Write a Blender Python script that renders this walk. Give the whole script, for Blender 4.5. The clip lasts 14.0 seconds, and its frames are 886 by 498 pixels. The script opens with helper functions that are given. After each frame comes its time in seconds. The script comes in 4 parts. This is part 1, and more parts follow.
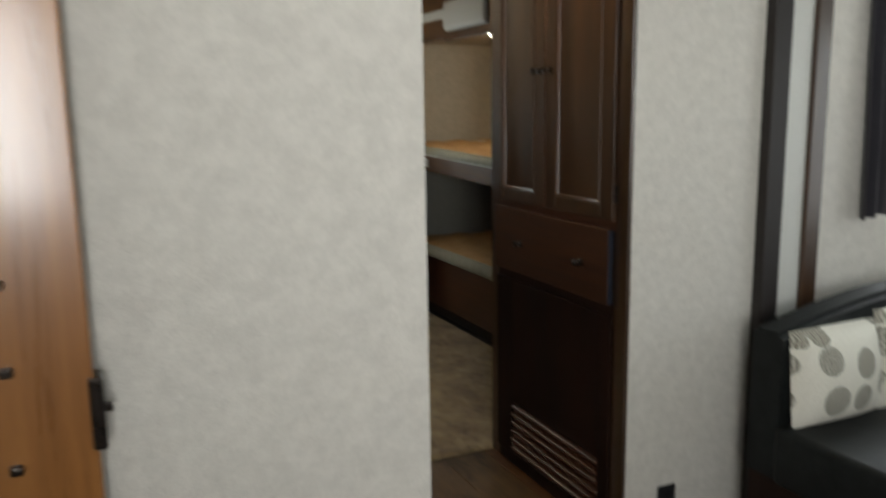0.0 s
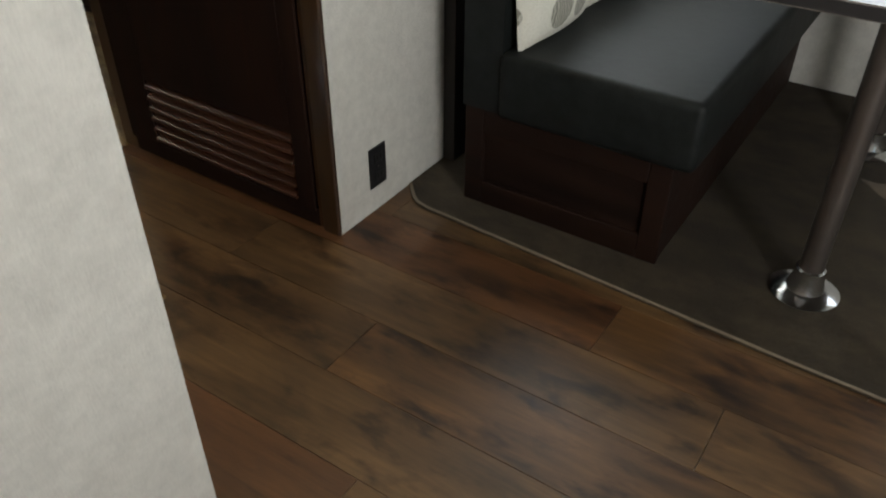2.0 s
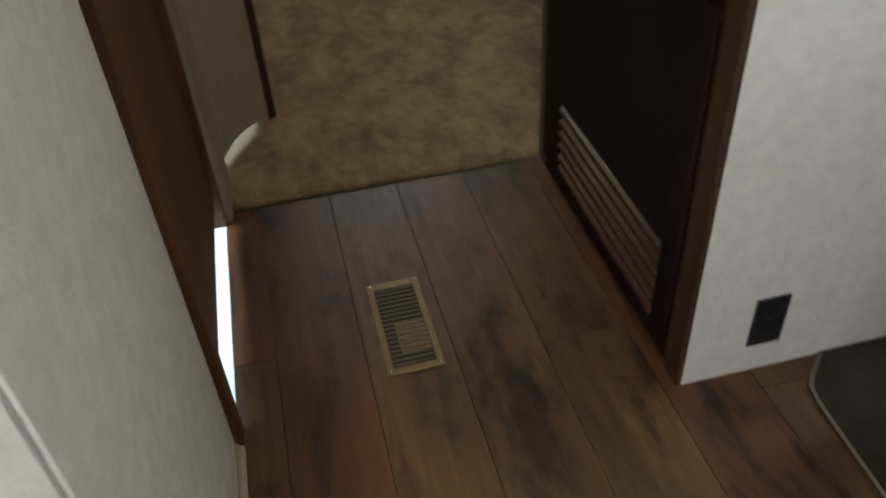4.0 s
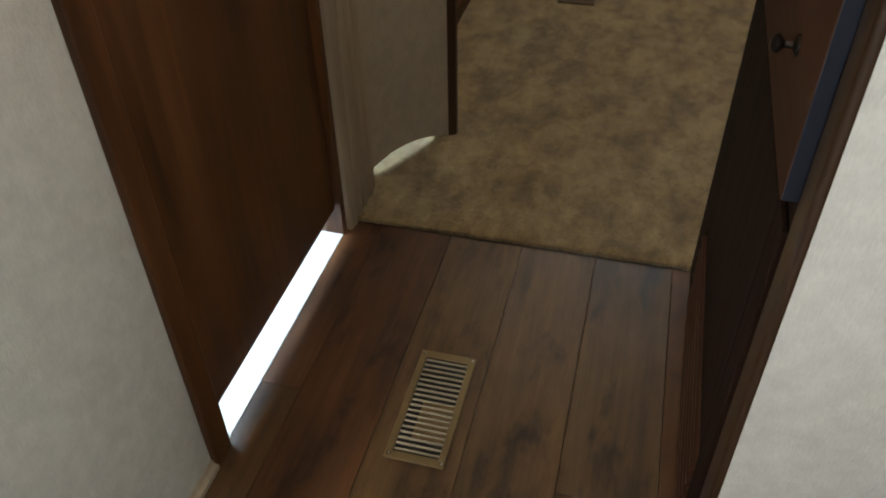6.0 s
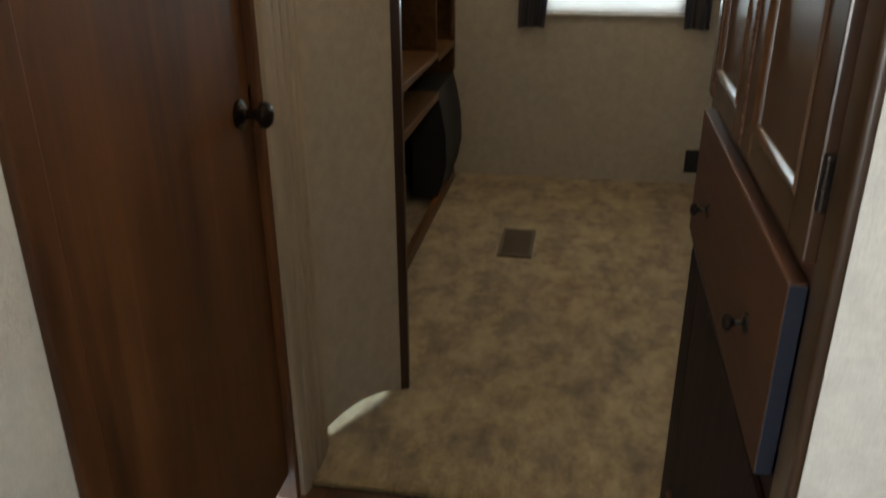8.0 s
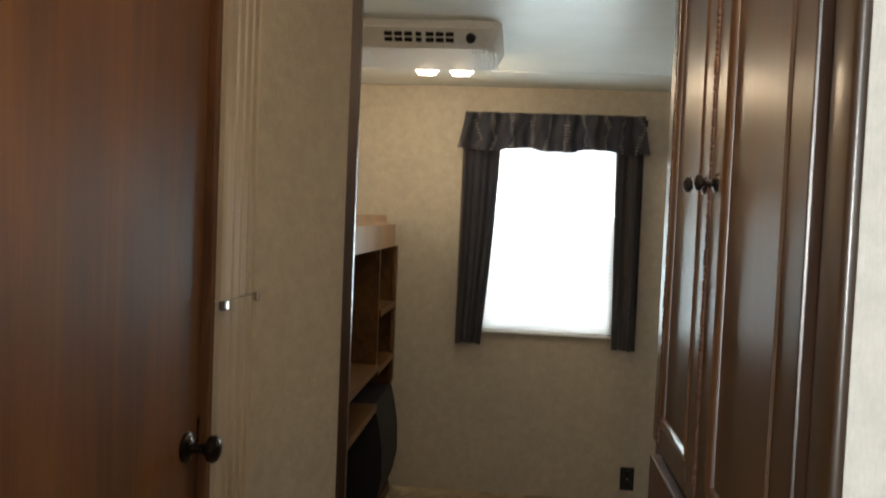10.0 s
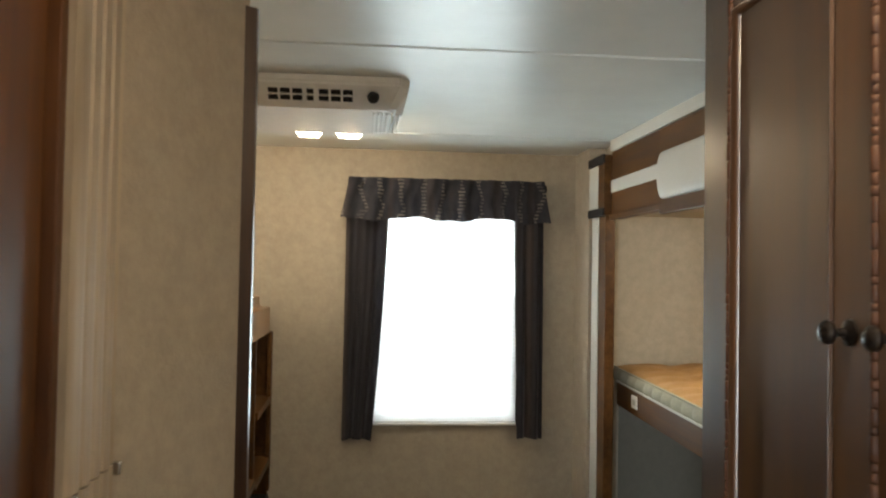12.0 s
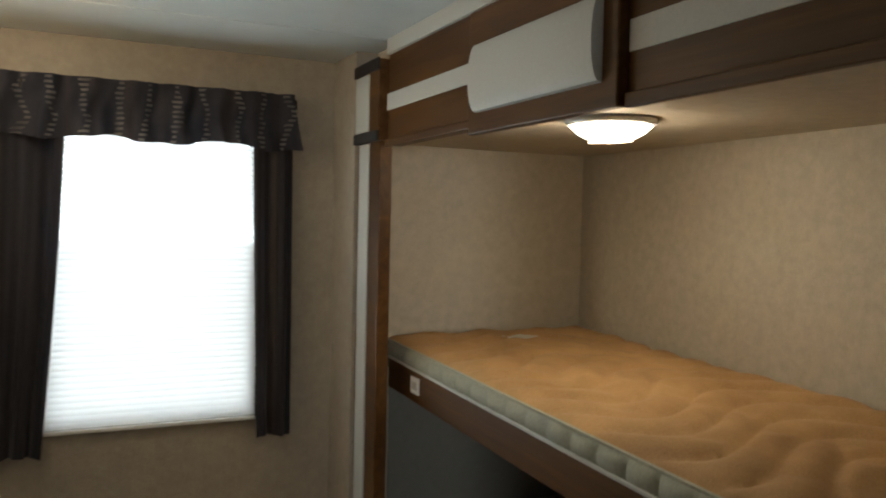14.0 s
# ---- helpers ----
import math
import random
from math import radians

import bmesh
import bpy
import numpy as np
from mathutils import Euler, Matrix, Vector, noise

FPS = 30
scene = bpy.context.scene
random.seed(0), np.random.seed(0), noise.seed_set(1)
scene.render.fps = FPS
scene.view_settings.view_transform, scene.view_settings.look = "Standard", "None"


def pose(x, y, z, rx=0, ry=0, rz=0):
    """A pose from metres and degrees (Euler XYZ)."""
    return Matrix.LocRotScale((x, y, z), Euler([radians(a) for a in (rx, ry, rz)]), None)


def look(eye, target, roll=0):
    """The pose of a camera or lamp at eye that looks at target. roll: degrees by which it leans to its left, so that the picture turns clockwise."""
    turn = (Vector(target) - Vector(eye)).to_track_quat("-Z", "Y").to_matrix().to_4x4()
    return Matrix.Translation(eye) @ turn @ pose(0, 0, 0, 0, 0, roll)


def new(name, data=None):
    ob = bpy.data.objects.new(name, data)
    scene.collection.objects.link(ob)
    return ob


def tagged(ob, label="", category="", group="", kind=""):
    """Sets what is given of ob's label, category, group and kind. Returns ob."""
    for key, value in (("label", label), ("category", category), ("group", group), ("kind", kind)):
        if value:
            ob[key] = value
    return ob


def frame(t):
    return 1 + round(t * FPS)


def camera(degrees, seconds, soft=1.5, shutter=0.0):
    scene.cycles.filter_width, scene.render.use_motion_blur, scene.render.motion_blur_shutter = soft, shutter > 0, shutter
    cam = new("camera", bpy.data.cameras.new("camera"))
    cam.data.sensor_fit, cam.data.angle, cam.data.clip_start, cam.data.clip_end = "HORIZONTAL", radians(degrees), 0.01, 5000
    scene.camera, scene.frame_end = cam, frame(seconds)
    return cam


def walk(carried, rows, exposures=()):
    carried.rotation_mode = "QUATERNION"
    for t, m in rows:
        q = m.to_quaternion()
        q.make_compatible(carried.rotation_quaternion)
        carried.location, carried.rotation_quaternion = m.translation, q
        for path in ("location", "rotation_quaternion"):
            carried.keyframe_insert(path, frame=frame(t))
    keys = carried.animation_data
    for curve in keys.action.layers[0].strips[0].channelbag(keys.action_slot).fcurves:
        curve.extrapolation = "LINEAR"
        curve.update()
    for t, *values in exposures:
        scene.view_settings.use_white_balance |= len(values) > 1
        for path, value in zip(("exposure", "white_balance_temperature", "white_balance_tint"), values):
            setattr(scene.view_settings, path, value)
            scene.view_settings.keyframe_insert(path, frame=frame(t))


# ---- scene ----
cam = camera(58.1, 14.0, soft=1.9, shutter=0.5)
PATH = [
    (0, (-1.446, -1.852, 1.379), (-0.629, -0.061, 1.03), -0.9),
    (0.3, (-1.402, -1.75, 1.345), (-0.452, -0.055, 0.871), -1.8),
    (0.5, (-1.361, -1.663, 1.356), (-0.349, -0.045, 0.757), -1.4),
    (1, (-1.319, -1.534, 1.294), (-0.213, -0.109, 0.43), -0.6),
    (1.5, (-1.284, -1.34, 1.257), (-0.048, -0.168, 0.209), -0.6),
    (2, (-1.276, -1.165, 1.228), (0.061, -0.279, 0.033), 0.2),
    (2.5, (-1.219, -1.092, 1.252), (0.001, -0.192, -0.053), 1.2),
    (3, (-0.971, -1.032, 1.248), (0.028, 0.146, -0.023), -1.3),
    (3.4, (-0.787, -0.979, 1.257), (-0.146, 0.414, -0.027), -4.4),
    (3.5, (-0.78, -0.98, 1.247), (-0.192, 0.446, -0.025), -4.6),
    (3.7, (-0.73, -0.964, 1.224), (-0.259, 0.513, -0.04), -4.5),
    (5.8, (-0.212, -0.661, 1.295), (-0.573, 0.814, -0.007), -1.3),
    (6, (-0.184, -0.663, 1.295), (-0.594, 0.807, 0.002), -1.4),
    (6.5, (-0.159, -0.673, 1.294), (-0.611, 0.819, 0.041), -0.9),
    (7, (-0.177, -0.668, 1.304), (-0.587, 0.914, 0.151), -0.1),
    (7.5, (-0.21, -0.669, 1.327), (-0.584, 1.019, 0.322), 0.1),
    (8, (-0.23, -0.665, 1.355), (-0.549, 1.141, 0.556), -0.3),
    (8.5, (-0.238, -0.679, 1.382), (-0.538, 1.191, 0.741), -0.1),
    (8.8, (-0.249, -0.678, 1.404), (-0.523, 1.237, 0.897), 0.6),
    (9, (-0.256, -0.683, 1.412), (-0.511, 1.256, 0.991), 0.9),
    (11.3, (-0.395, -0.636, 1.519), (-0.347, 1.362, 1.607), 1.9),
    (11.5, (-0.441, -0.503, 1.538), (-0.325, 1.493, 1.615), 1.3),
    (11.6, (-0.446, -0.424, 1.541), (-0.318, 1.57, 1.637), 1.6),
    (12, (-0.472, -0.226, 1.547), (-0.28, 1.764, 1.602), 1.0),
    (12.5, (-0.486, -0.01, 1.524), (-0.16, 1.963, 1.524), 1.7),
    (12.8, (-0.503, 0.19, 1.525), (-0.044, 2.136, 1.539), 0.7),
    (13, (-0.504, 0.293, 1.524), (0.054, 2.214, 1.516), 0.6),
    (13.5, (-0.476, 0.468, 1.528), (0.246, 2.331, 1.431), 1.3),
    (13.8, (-0.402, 0.595, 1.537), (0.409, 2.421, 1.458), 1.2),
    (14, (-0.351, 0.657, 1.544), (0.493, 2.468, 1.474), 1.3),
]
walk(cam, [(t, look(eye, target, roll)) for t, eye, target, roll in PATH],
     exposures=[(0, -0.52), (1.0, -0.45), (2.0, -0.22), (2.5, -0.18), (3.0, -0.2), (3.5, -0.32), (3.7, -0.3), (6.0, 0.0), (8.0, 0.0), (9.0, 0.12), (11.5, 0.5), (12.5, 0.45), (13.0, 0.18), (13.5, 0.0), (14.0, -0.2)])

# ---------------------------------------------------------------- world and light
world = bpy.data.worlds.new("world")
scene.world = world
world.use_nodes = True
_wn, _wl = world.node_tree.nodes, world.node_tree.links
sky = _wn.new("ShaderNodeTexSky")
sky.sky_type = 'NISHITA'
sky.sun_disc = False
sky.sun_elevation = radians(48)
sky.sun_rotation = radians(120)
_wl.new(sky.outputs[0], _wn["Background"].inputs[0])
_wn["Background"].inputs[1].default_value = 0.12


def lamp(name, kind, m, energy, color=(1, 1, 1), **k):
    d = bpy.data.lights.new(name, kind)
    d.energy, d.color = energy, color
    if kind == 'AREA':
        d.shape = 'RECTANGLE'
        d.size, d.size_y = k["size"]
        d.spread = radians(k.get("spread", 180))
    elif kind == 'POINT':
        d.shadow_soft_size = k.get("radius", 0.05)
    elif kind == 'SUN':
        d.angle = radians(k.get("angle", 0.5))
    ob = new(name, d)
    ob.matrix_world = m
    return ob


DAY = (0.90, 0.97, 1.0)
ROOM = (0.99, 1.0, 0.99)
WARM = (1.0, 0.76, 0.47)
lamp("sun", 'SUN', look((4, 4, 6), (0, 0, 0)), 3.0, (1, 0.95, 0.88))
lamp("dinette_window_light", 'AREA', look((1.60, -1.27, 1.27), (0, -1.25, 1.42)), 8, DAY, size=(1.6, 0.82), spread=140)
lamp("dinette_end_window_light", 'AREA', look((1.325, -0.03, 1.385), (1.2, -2, 0.8)), 16, DAY, size=(0.54, 0.63))
# Two unseen sources, added to brighten the walls that face the living area.
lamp("entry_fill_light", 'AREA', look((-1.83, -3.0, 1.45), (-0.2, -0.6, 2.0)), 42, ROOM, size=(0.6, 0.9), spread=115)
lamp("front_fill_light", 'AREA', look((-0.72, -4.57, 1.70), (-0.72, 0, 1.5)), 9, ROOM, size=(2.05, 0.50))
lamp("bunk_window_light", 'AREA', look((-0.10, 3.36, 1.33), (-0.10, 1.6, 2.1)), 4.5, (0.80, 0.97, 1.0), size=(0.64, 0.9), spread=130)
lamp("bath_window_light", 'AREA', look((-1.84, 0.55, 1.25), (-0.86, 0.60, 0)), 32, (0.62, 0.82, 1.0), size=(0.5, 0.6), spread=110)
lamp("bunk_dome_bulb", 'POINT', pose(0.87, 2.30, 1.735), 3.3, WARM, radius=0.05)
# Unseen corridor bulb, added to warm the bathroom door.
lamp("corridor_fill_bulb", 'POINT', pose(-0.13, 0.22, 2.03), 10.0, (1.0, 0.74, 0.44), radius=0.06)
lamp("room_bulb", 'POINT', pose(-0.695, 2.81, 2.03), 2.0, WARM, radius=0.05)
lamp("room_bulb", 'POINT', pose(-0.545, 2.81, 2.03), 2.0, WARM, radius=0.05)

lamp("side_bunk_bulb", 'POINT', pose(-1.74, 2.55, 1.82), 5.0, (1.0, 0.82, 0.58), radius=0.05)

# ---------------------------------------------------------------- materials


class Mat:
    """A node material in the making."""

    def __init__(self, name, rough=0.6, metal=0.0):
        self.m = bpy.data.materials.new(name)
        self.m.use_nodes = True
        self.n, self.l = self.m.node_tree.nodes, self.m.node_tree.links
        self.b = self.n["Principled BSDF"]
        self.b.inputs["Roughness"].default_value = rough
        self.b.inputs["Metallic"].default_value = metal
        self.co = self.n.new("ShaderNodeTexCoord").outputs["Object"]

    def mapped(self, scale, random=False):
        mp = self.n.new("ShaderNodeMapping")
        mp.inputs["Scale"].default_value = scale
        src = self.co
        if random:
            oi = self.n.new("ShaderNodeObjectInfo")
            add = self.n.new("ShaderNodeVectorMath")
            mul = self.n.new("ShaderNodeVectorMath")
            mul.operation = 'SCALE'
            mul.inputs[0].default_value = (7.3, 13.1, 3.7)
            self.l.new(oi.outputs["Random"], mul.inputs["Scale"])
            self.l.new(self.co, add.inputs[0])
            self.l.new(mul.outputs[0], add.inputs[1])
            src = add.outputs[0]
        self.l.new(src, mp.inputs["Vector"])
        return mp.outputs[0]

    def noise(self, scale, detail=4, rough=0.6, vec=None, distortion=0.0):
        t = self.n.new("ShaderNodeTexNoise")
        t.inputs["Scale"].default_value = scale
        t.inputs["Detail"].default_value = detail
        t.inputs["Roughness"].default_value = rough
        t.inputs["Distortion"].default_value = distortion
        self.l.new(vec if vec is not None else self.co, t.inputs["Vector"])
        return t.outputs["Fac"]

    def ramp(self, fac, stops):
        r = self.n.new("ShaderNodeValToRGB")
        e = r.color_ramp.elements
        while len(e) < len(stops):
            e.new(0.5)
        for el, (pos, col) in zip(e, stops):
            el.position = pos
            el.color = (*col, 1)
        self.l.new(fac, r.inputs[0])
        return r.outputs[0]

    def mix(self, fac, a, b, mode='MIX'):
        x = self.n.new("ShaderNodeMix")
        x.data_type, x.blend_type = 'RGBA', mode
        for i, v in ((0, fac), (6, a), (7, b)):
            if isinstance(v, (int, float)):
                x.inputs[i].default_value = v
            elif isinstance(v, tuple):
                x.inputs[i].default_value = (*v, 1)
            else:
                self.l.new(v, x.inputs[i])
        return x.outputs[2]

    def math(self, op, a, b=0.0):
        x = self.n.new("ShaderNodeMath")
        x.operation = op
        for i, v in ((0, a), (1, b)):
            if isinstance(v, (int, float)):
                x.inputs[i].default_value = v
            else:
                self.l.new(v, x.inputs[i])
        return x.outputs[0]

    def color(self, out):
        if isinstance(out, tuple):
            self.b.inputs["Base Color"].default_value = (*out, 1)
        else:
            self.l.new(out, self.b.inputs["Base Color"])
        return self

    def bump(self, height, strength=0.3, dist=0.002):
        bp = self.n.new("ShaderNodeBump")
        bp.inputs["Strength"].default_value = strength
        bp.inputs["Distance"].default_value = dist
        self.l.new(height, bp.inputs["Height"])
        self.l.new(bp.outputs[0], self.b.inputs["Normal"])
        return self

    def roughness(self, fac, lo, hi):
        r = self.n.new("ShaderNodeMapRange")
        r.inputs["To Min"].default_value, r.inputs["To Max"].default_value = lo, hi
        self.l.new(fac, r.inputs["Value"])
        self.l.new(r.outputs[0], self.b.inputs["Roughness"])
        return self


def wood(name, dark, mid, light, rough=0.35, axis=2, scale=1.0, coat=0.0, polish=0.16, shine=0.5):
    """Stained wood with the grain along an axis of the object."""
    m = Mat(name, rough)
    s = [28.0 * scale] * 3
    s[axis] = 1.6 * scale
    v = m.mapped(tuple(s), random=True)
    grain = m.noise(1.0, 6, 0.65, v, 0.6)
    broad = m.noise(2.3, 3, 0.5, m.mapped(tuple(2.4 if i != axis else 0.7 for i in range(3)), random=True))
    c1 = m.ramp(grain, [(0.34, dark), (0.50, mid), (0.68, light)])
    c2 = m.ramp(broad, [(0.32, tuple(c * 0.5 for c in mid)), (0.66, light)])
    m.color(m.mix(0.42, c1, c2))
    m.bump(grain, 0.12, 0.0006)
    m.roughness(grain, rough * 0.8, rough * 1.3)
    m.b.inputs["Coat Weight"].default_value = coat
    m.b.inputs["Coat Roughness"].default_value = polish
    m.b.inputs["Coat IOR"].default_value = 1.5
    m.b.inputs["Specular IOR Level"].default_value = shine
    return m.m


def wallpaper(name, base):
    m = Mat(name, 0.72)
    fine = m.noise(180, 3, 0.6)
    thread = m.noise(1.0, 3, 0.6, m.mapped((420, 420, 60)))
    blot = m.noise(27, 5, 0.68)
    broad = m.noise(1.7, 3, 0.5)
    c = m.ramp(blot, [(0.36, tuple(b * 0.76 for b in base)), (0.64, tuple(min(1, b * 1.10) for b in base))])
    c = m.mix(0.5, c, m.ramp(broad, [(0.3, tuple(b * 0.93 for b in base)), (0.7, base)]))
    c = m.mix(0.18, c, m.ramp(thread, [(0.35, tuple(b * 0.75 for b in base)), (0.65, tuple(min(1, b * 1.15) for b in base))]))
    m.color(c)
    h = m.math('ADD', m.math('MULTIPLY', thread, 0.6), m.math('ADD', fine, m.math('MULTIPLY', blot, 1.2)))
    lump = m.noise(46, 3, 0.55)
    h = m.math("ADD", h, m.math("MULTIPLY", lump, 1.3))
    m.bump(h, 0.55, 0.0022)
    return m.m


def plain(name, col, rough=0.5, metal=0.0, vary=0.12, scale=40, bump=0.1):
    m = Mat(name, rough, metal)
    f = m.noise(scale, 4, 0.6)
    m.color(m.ramp(f, [(0.3, tuple(c * (1 - vary) for c in col)), (0.7, tuple(min(1, c * (1 + vary)) for c in col))]))
    m.bump(f, bump, 0.001)
    m.roughness(f, rough * 0.85, min(1, rough * 1.15))
    return m.m


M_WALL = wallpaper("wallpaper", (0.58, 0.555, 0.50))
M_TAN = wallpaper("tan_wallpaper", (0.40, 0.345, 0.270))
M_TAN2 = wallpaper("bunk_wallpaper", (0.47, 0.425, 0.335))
M_CEIL = plain("ceiling_vinyl", (0.70, 0.74, 0.72), 0.34, vary=0.05, scale=6, bump=0.9)
M_WHITE = plain("white_plastic", (0.76, 0.76, 0.73), 0.4, vary=0.04)
M_CHERRY = wood("cherry_wood", (0.0135, 0.0054, 0.0023), (0.037, 0.0152, 0.0055), (0.064, 0.0285, 0.0095), 0.36, coat=0.5, polish=0.26)
M_CHERRY_X = wood("cherry_wood_across", (0.016, 0.0055, 0.003), (0.042, 0.014, 0.007), (0.080, 0.028, 0.013), 0.30, axis=1, coat=0.6)
M_DRAWER = wood("drawer_wood", (0.021, 0.0076, 0.0036), (0.042, 0.0158, 0.0068), (0.064, 0.0255, 0.011), 0.5, axis=1, shine=0.25)
M_DOOR = wood("door_wood", (0.033, 0.0105, 0.0024), (0.076, 0.0260, 0.0060), (0.140, 0.053, 0.0135), 0.50, coat=0.06, polish=0.34, shine=0.35)
M_OAK = wood("oak_trim", (0.13, 0.062, 0.024), (0.22, 0.11, 0.045), (0.31, 0.165, 0.075), 0.35, coat=0.2)
M_CORNER = wood("corner_wood", (0.015, 0.0065, 0.0023), (0.028, 0.0125, 0.0043), (0.046, 0.022, 0.008), 0.35, coat=0.6, polish=0.22)
# Darker copies of the cherry wood: dim light low down put into the colour.
M_SHADED_PANEL = wood("shaded_panel_wood", (0.005, 0.0019, 0.0010), (0.011, 0.0040, 0.0021), (0.022, 0.0083, 0.0042), 0.62, shine=0.14)
M_SHADED_RAIL = wood("shaded_rail_wood", (0.005, 0.0019, 0.0010), (0.011, 0.0041, 0.0021), (0.022, 0.0083, 0.0041), 0.60, axis=1, shine=0.2)
M_PALE = wood("pale_trim", (0.29, 0.225, 0.16), (0.38, 0.305, 0.22), (0.46, 0.38, 0.28), 0.45)
M_HONEY = wood("honey_wood", (0.18, 0.066, 0.014), (0.28, 0.110, 0.026), (0.38, 0.17, 0.046), 0.28, coat=0.4)
M_WALNUT = wood("walnut_board", (0.036, 0.0148, 0.0040), (0.080, 0.034, 0.0095), (0.135, 0.062, 0.0180), 0.42, axis=1, shine=0.22)
M_BIND = plain("carpet_binding", (0.16, 0.125, 0.085), 0.8, vary=0.2, scale=200, bump=0.3)
# Bluish daylight reflection on the drawer end, put into the colour.
M_EDGE_REFLECTION = plain("edge_reflection", (0.016, 0.019, 0.028), 0.35, vary=0.1)
M_DARK = plain("dark_trim", (0.012, 0.008, 0.0065), 0.6)
M_BLACK = plain("black_plastic", (0.012, 0.012, 0.013), 0.35)
# Near-black: shade painted into openings and recesses; also the black bowed door.
M_BLACK_SHADE = plain("black_and_recess_shade", (0.006, 0.005, 0.005), 0.8)
M_BRONZE = plain("oiled_bronze", (0.035, 0.028, 0.024), 0.28, 0.85)
M_POLE = plain("satin_pole_metal", (0.16, 0.135, 0.12), 0.38, 0.8, 0.05)
M_CHROME = plain("chrome", (0.75, 0.76, 0.78), 0.14, 1.0, 0.03)
M_BRASS = plain("register_metal", (0.22, 0.155, 0.075), 0.36, 0.45, 0.08)
M_SLAT = plain("register_slat", (0.062, 0.046, 0.022), 0.32, 0.6, 0.1)
M_BROWNVENT = plain("brown_register", (0.10, 0.062, 0.030), 0.5, 0.2)
M_PAD = plain("padded_vinyl", (0.50, 0.50, 0.465), 0.55, vary=0.05, scale=160)
M_LEATHER = plain("grey_leatherette", (0.0080, 0.0094, 0.0088), 0.56, vary=0.5, scale=22, bump=1.0)
M_LEATHER.node_tree.nodes["Principled BSDF"].inputs["Specular IOR Level"].default_value = 0.22
M_BUNKGREY = plain("grey_bunk_panel", (0.20, 0.20, 0.175), 0.6, vary=0.06)
M_TABLE = plain("table_laminate", (0.22, 0.19, 0.16), 0.10, vary=0.25, scale=120, bump=0.02)
M_RUBBER = plain("edge_band", (0.02, 0.018, 0.018), 0.4)


def plank_material():
    m = Mat("vinyl_plank", 0.42)
    v = m.mapped((26, 1.5, 26), random=True)
    grain = m.noise(1.0, 8, 0.72, v, 0.5)
    patch = m.noise(1.0, 4, 0.6, m.mapped((9, 2.6, 9), random=True), 0.4)
    knot = m.noise(1.0, 4, 0.6, m.mapped((13, 5, 13), random=True), 0.25)
    oi = m.n.new("ShaderNodeObjectInfo").outputs["Random"]
    tone = m.ramp(oi, [(0.0, (0.104, 0.043, 0.015)), (0.3, (0.126, 0.062, 0.022)), (0.6, (0.126, 0.072, 0.030)), (1.0, (0.146, 0.072, 0.024))])
    c = m.mix(0.75, tone, m.ramp(grain, [(0.32, (0.34, 0.30, 0.28)), (0.50, (0.80, 0.78, 0.76)), (0.68, (1.25, 1.25, 1.22))]), 'MULTIPLY')
    c = m.mix(0.95, c, m.ramp(patch, [(0.30, (0.34, 0.31, 0.29)), (0.47, (0.80, 0.77, 0.74)), (0.70, (1.28, 1.24, 1.16))]), 'MULTIPLY')
    c = m.mix(1.0, c, m.ramp(knot, [(0.30, (0.18, 0.15, 0.13)), (0.39, (0.58, 0.54, 0.50)), (0.48, (1, 1, 1))]), 'MULTIPLY')
    m.color(c)
    m.bump(grain, 0.18, 0.0008)
    m.roughness(grain, 0.34, 0.55)
    return m.m


M_PLANK = plank_material()


def carpet_material(name, a, b, c_):
    m = Mat(name, 0.95)
    big = m.noise(8.5, 6, 0.66, m.mapped((1.0, 0.6, 1.0)), 0.15)
    mid = m.noise(26, 4, 0.65, m.mapped((1.0, 0.7, 1.0)))
    pile = m.noise(170, 4, 0.8)
    c = m.ramp(big, [(0.38, a), (0.49, b), (0.60, c_)])
    c = m.mix(0.34, c, m.ramp(mid, [(0.34, a), (0.66, c_)]))
    c = m.mix(0.7, c, m.ramp(pile, [(0.32, (0.42, 0.42, 0.42)), (0.68, (1.25, 1.25, 1.25))]), 'MULTIPLY')
    m.color(c)
    m.bump(m.math('ADD', pile, m.math('MULTIPLY', mid, 1.5)), 0.8, 0.006)
    m.b.inputs["Sheen Weight"].default_value = 0.25
    return m.m


M_CARPET = carpet_material("bunk_carpet", (0.135, 0.080, 0.030), (0.29, 0.195, 0.082), (0.44, 0.325, 0.155))
M_CARPET2 = carpet_material("slide_carpet", (0.022, 0.014, 0.007), (0.038, 0.026, 0.013), (0.058, 0.041, 0.022))


M_CARPET2.node_tree.nodes["Principled BSDF"].inputs["Sheen Weight"].default_value = 0.0


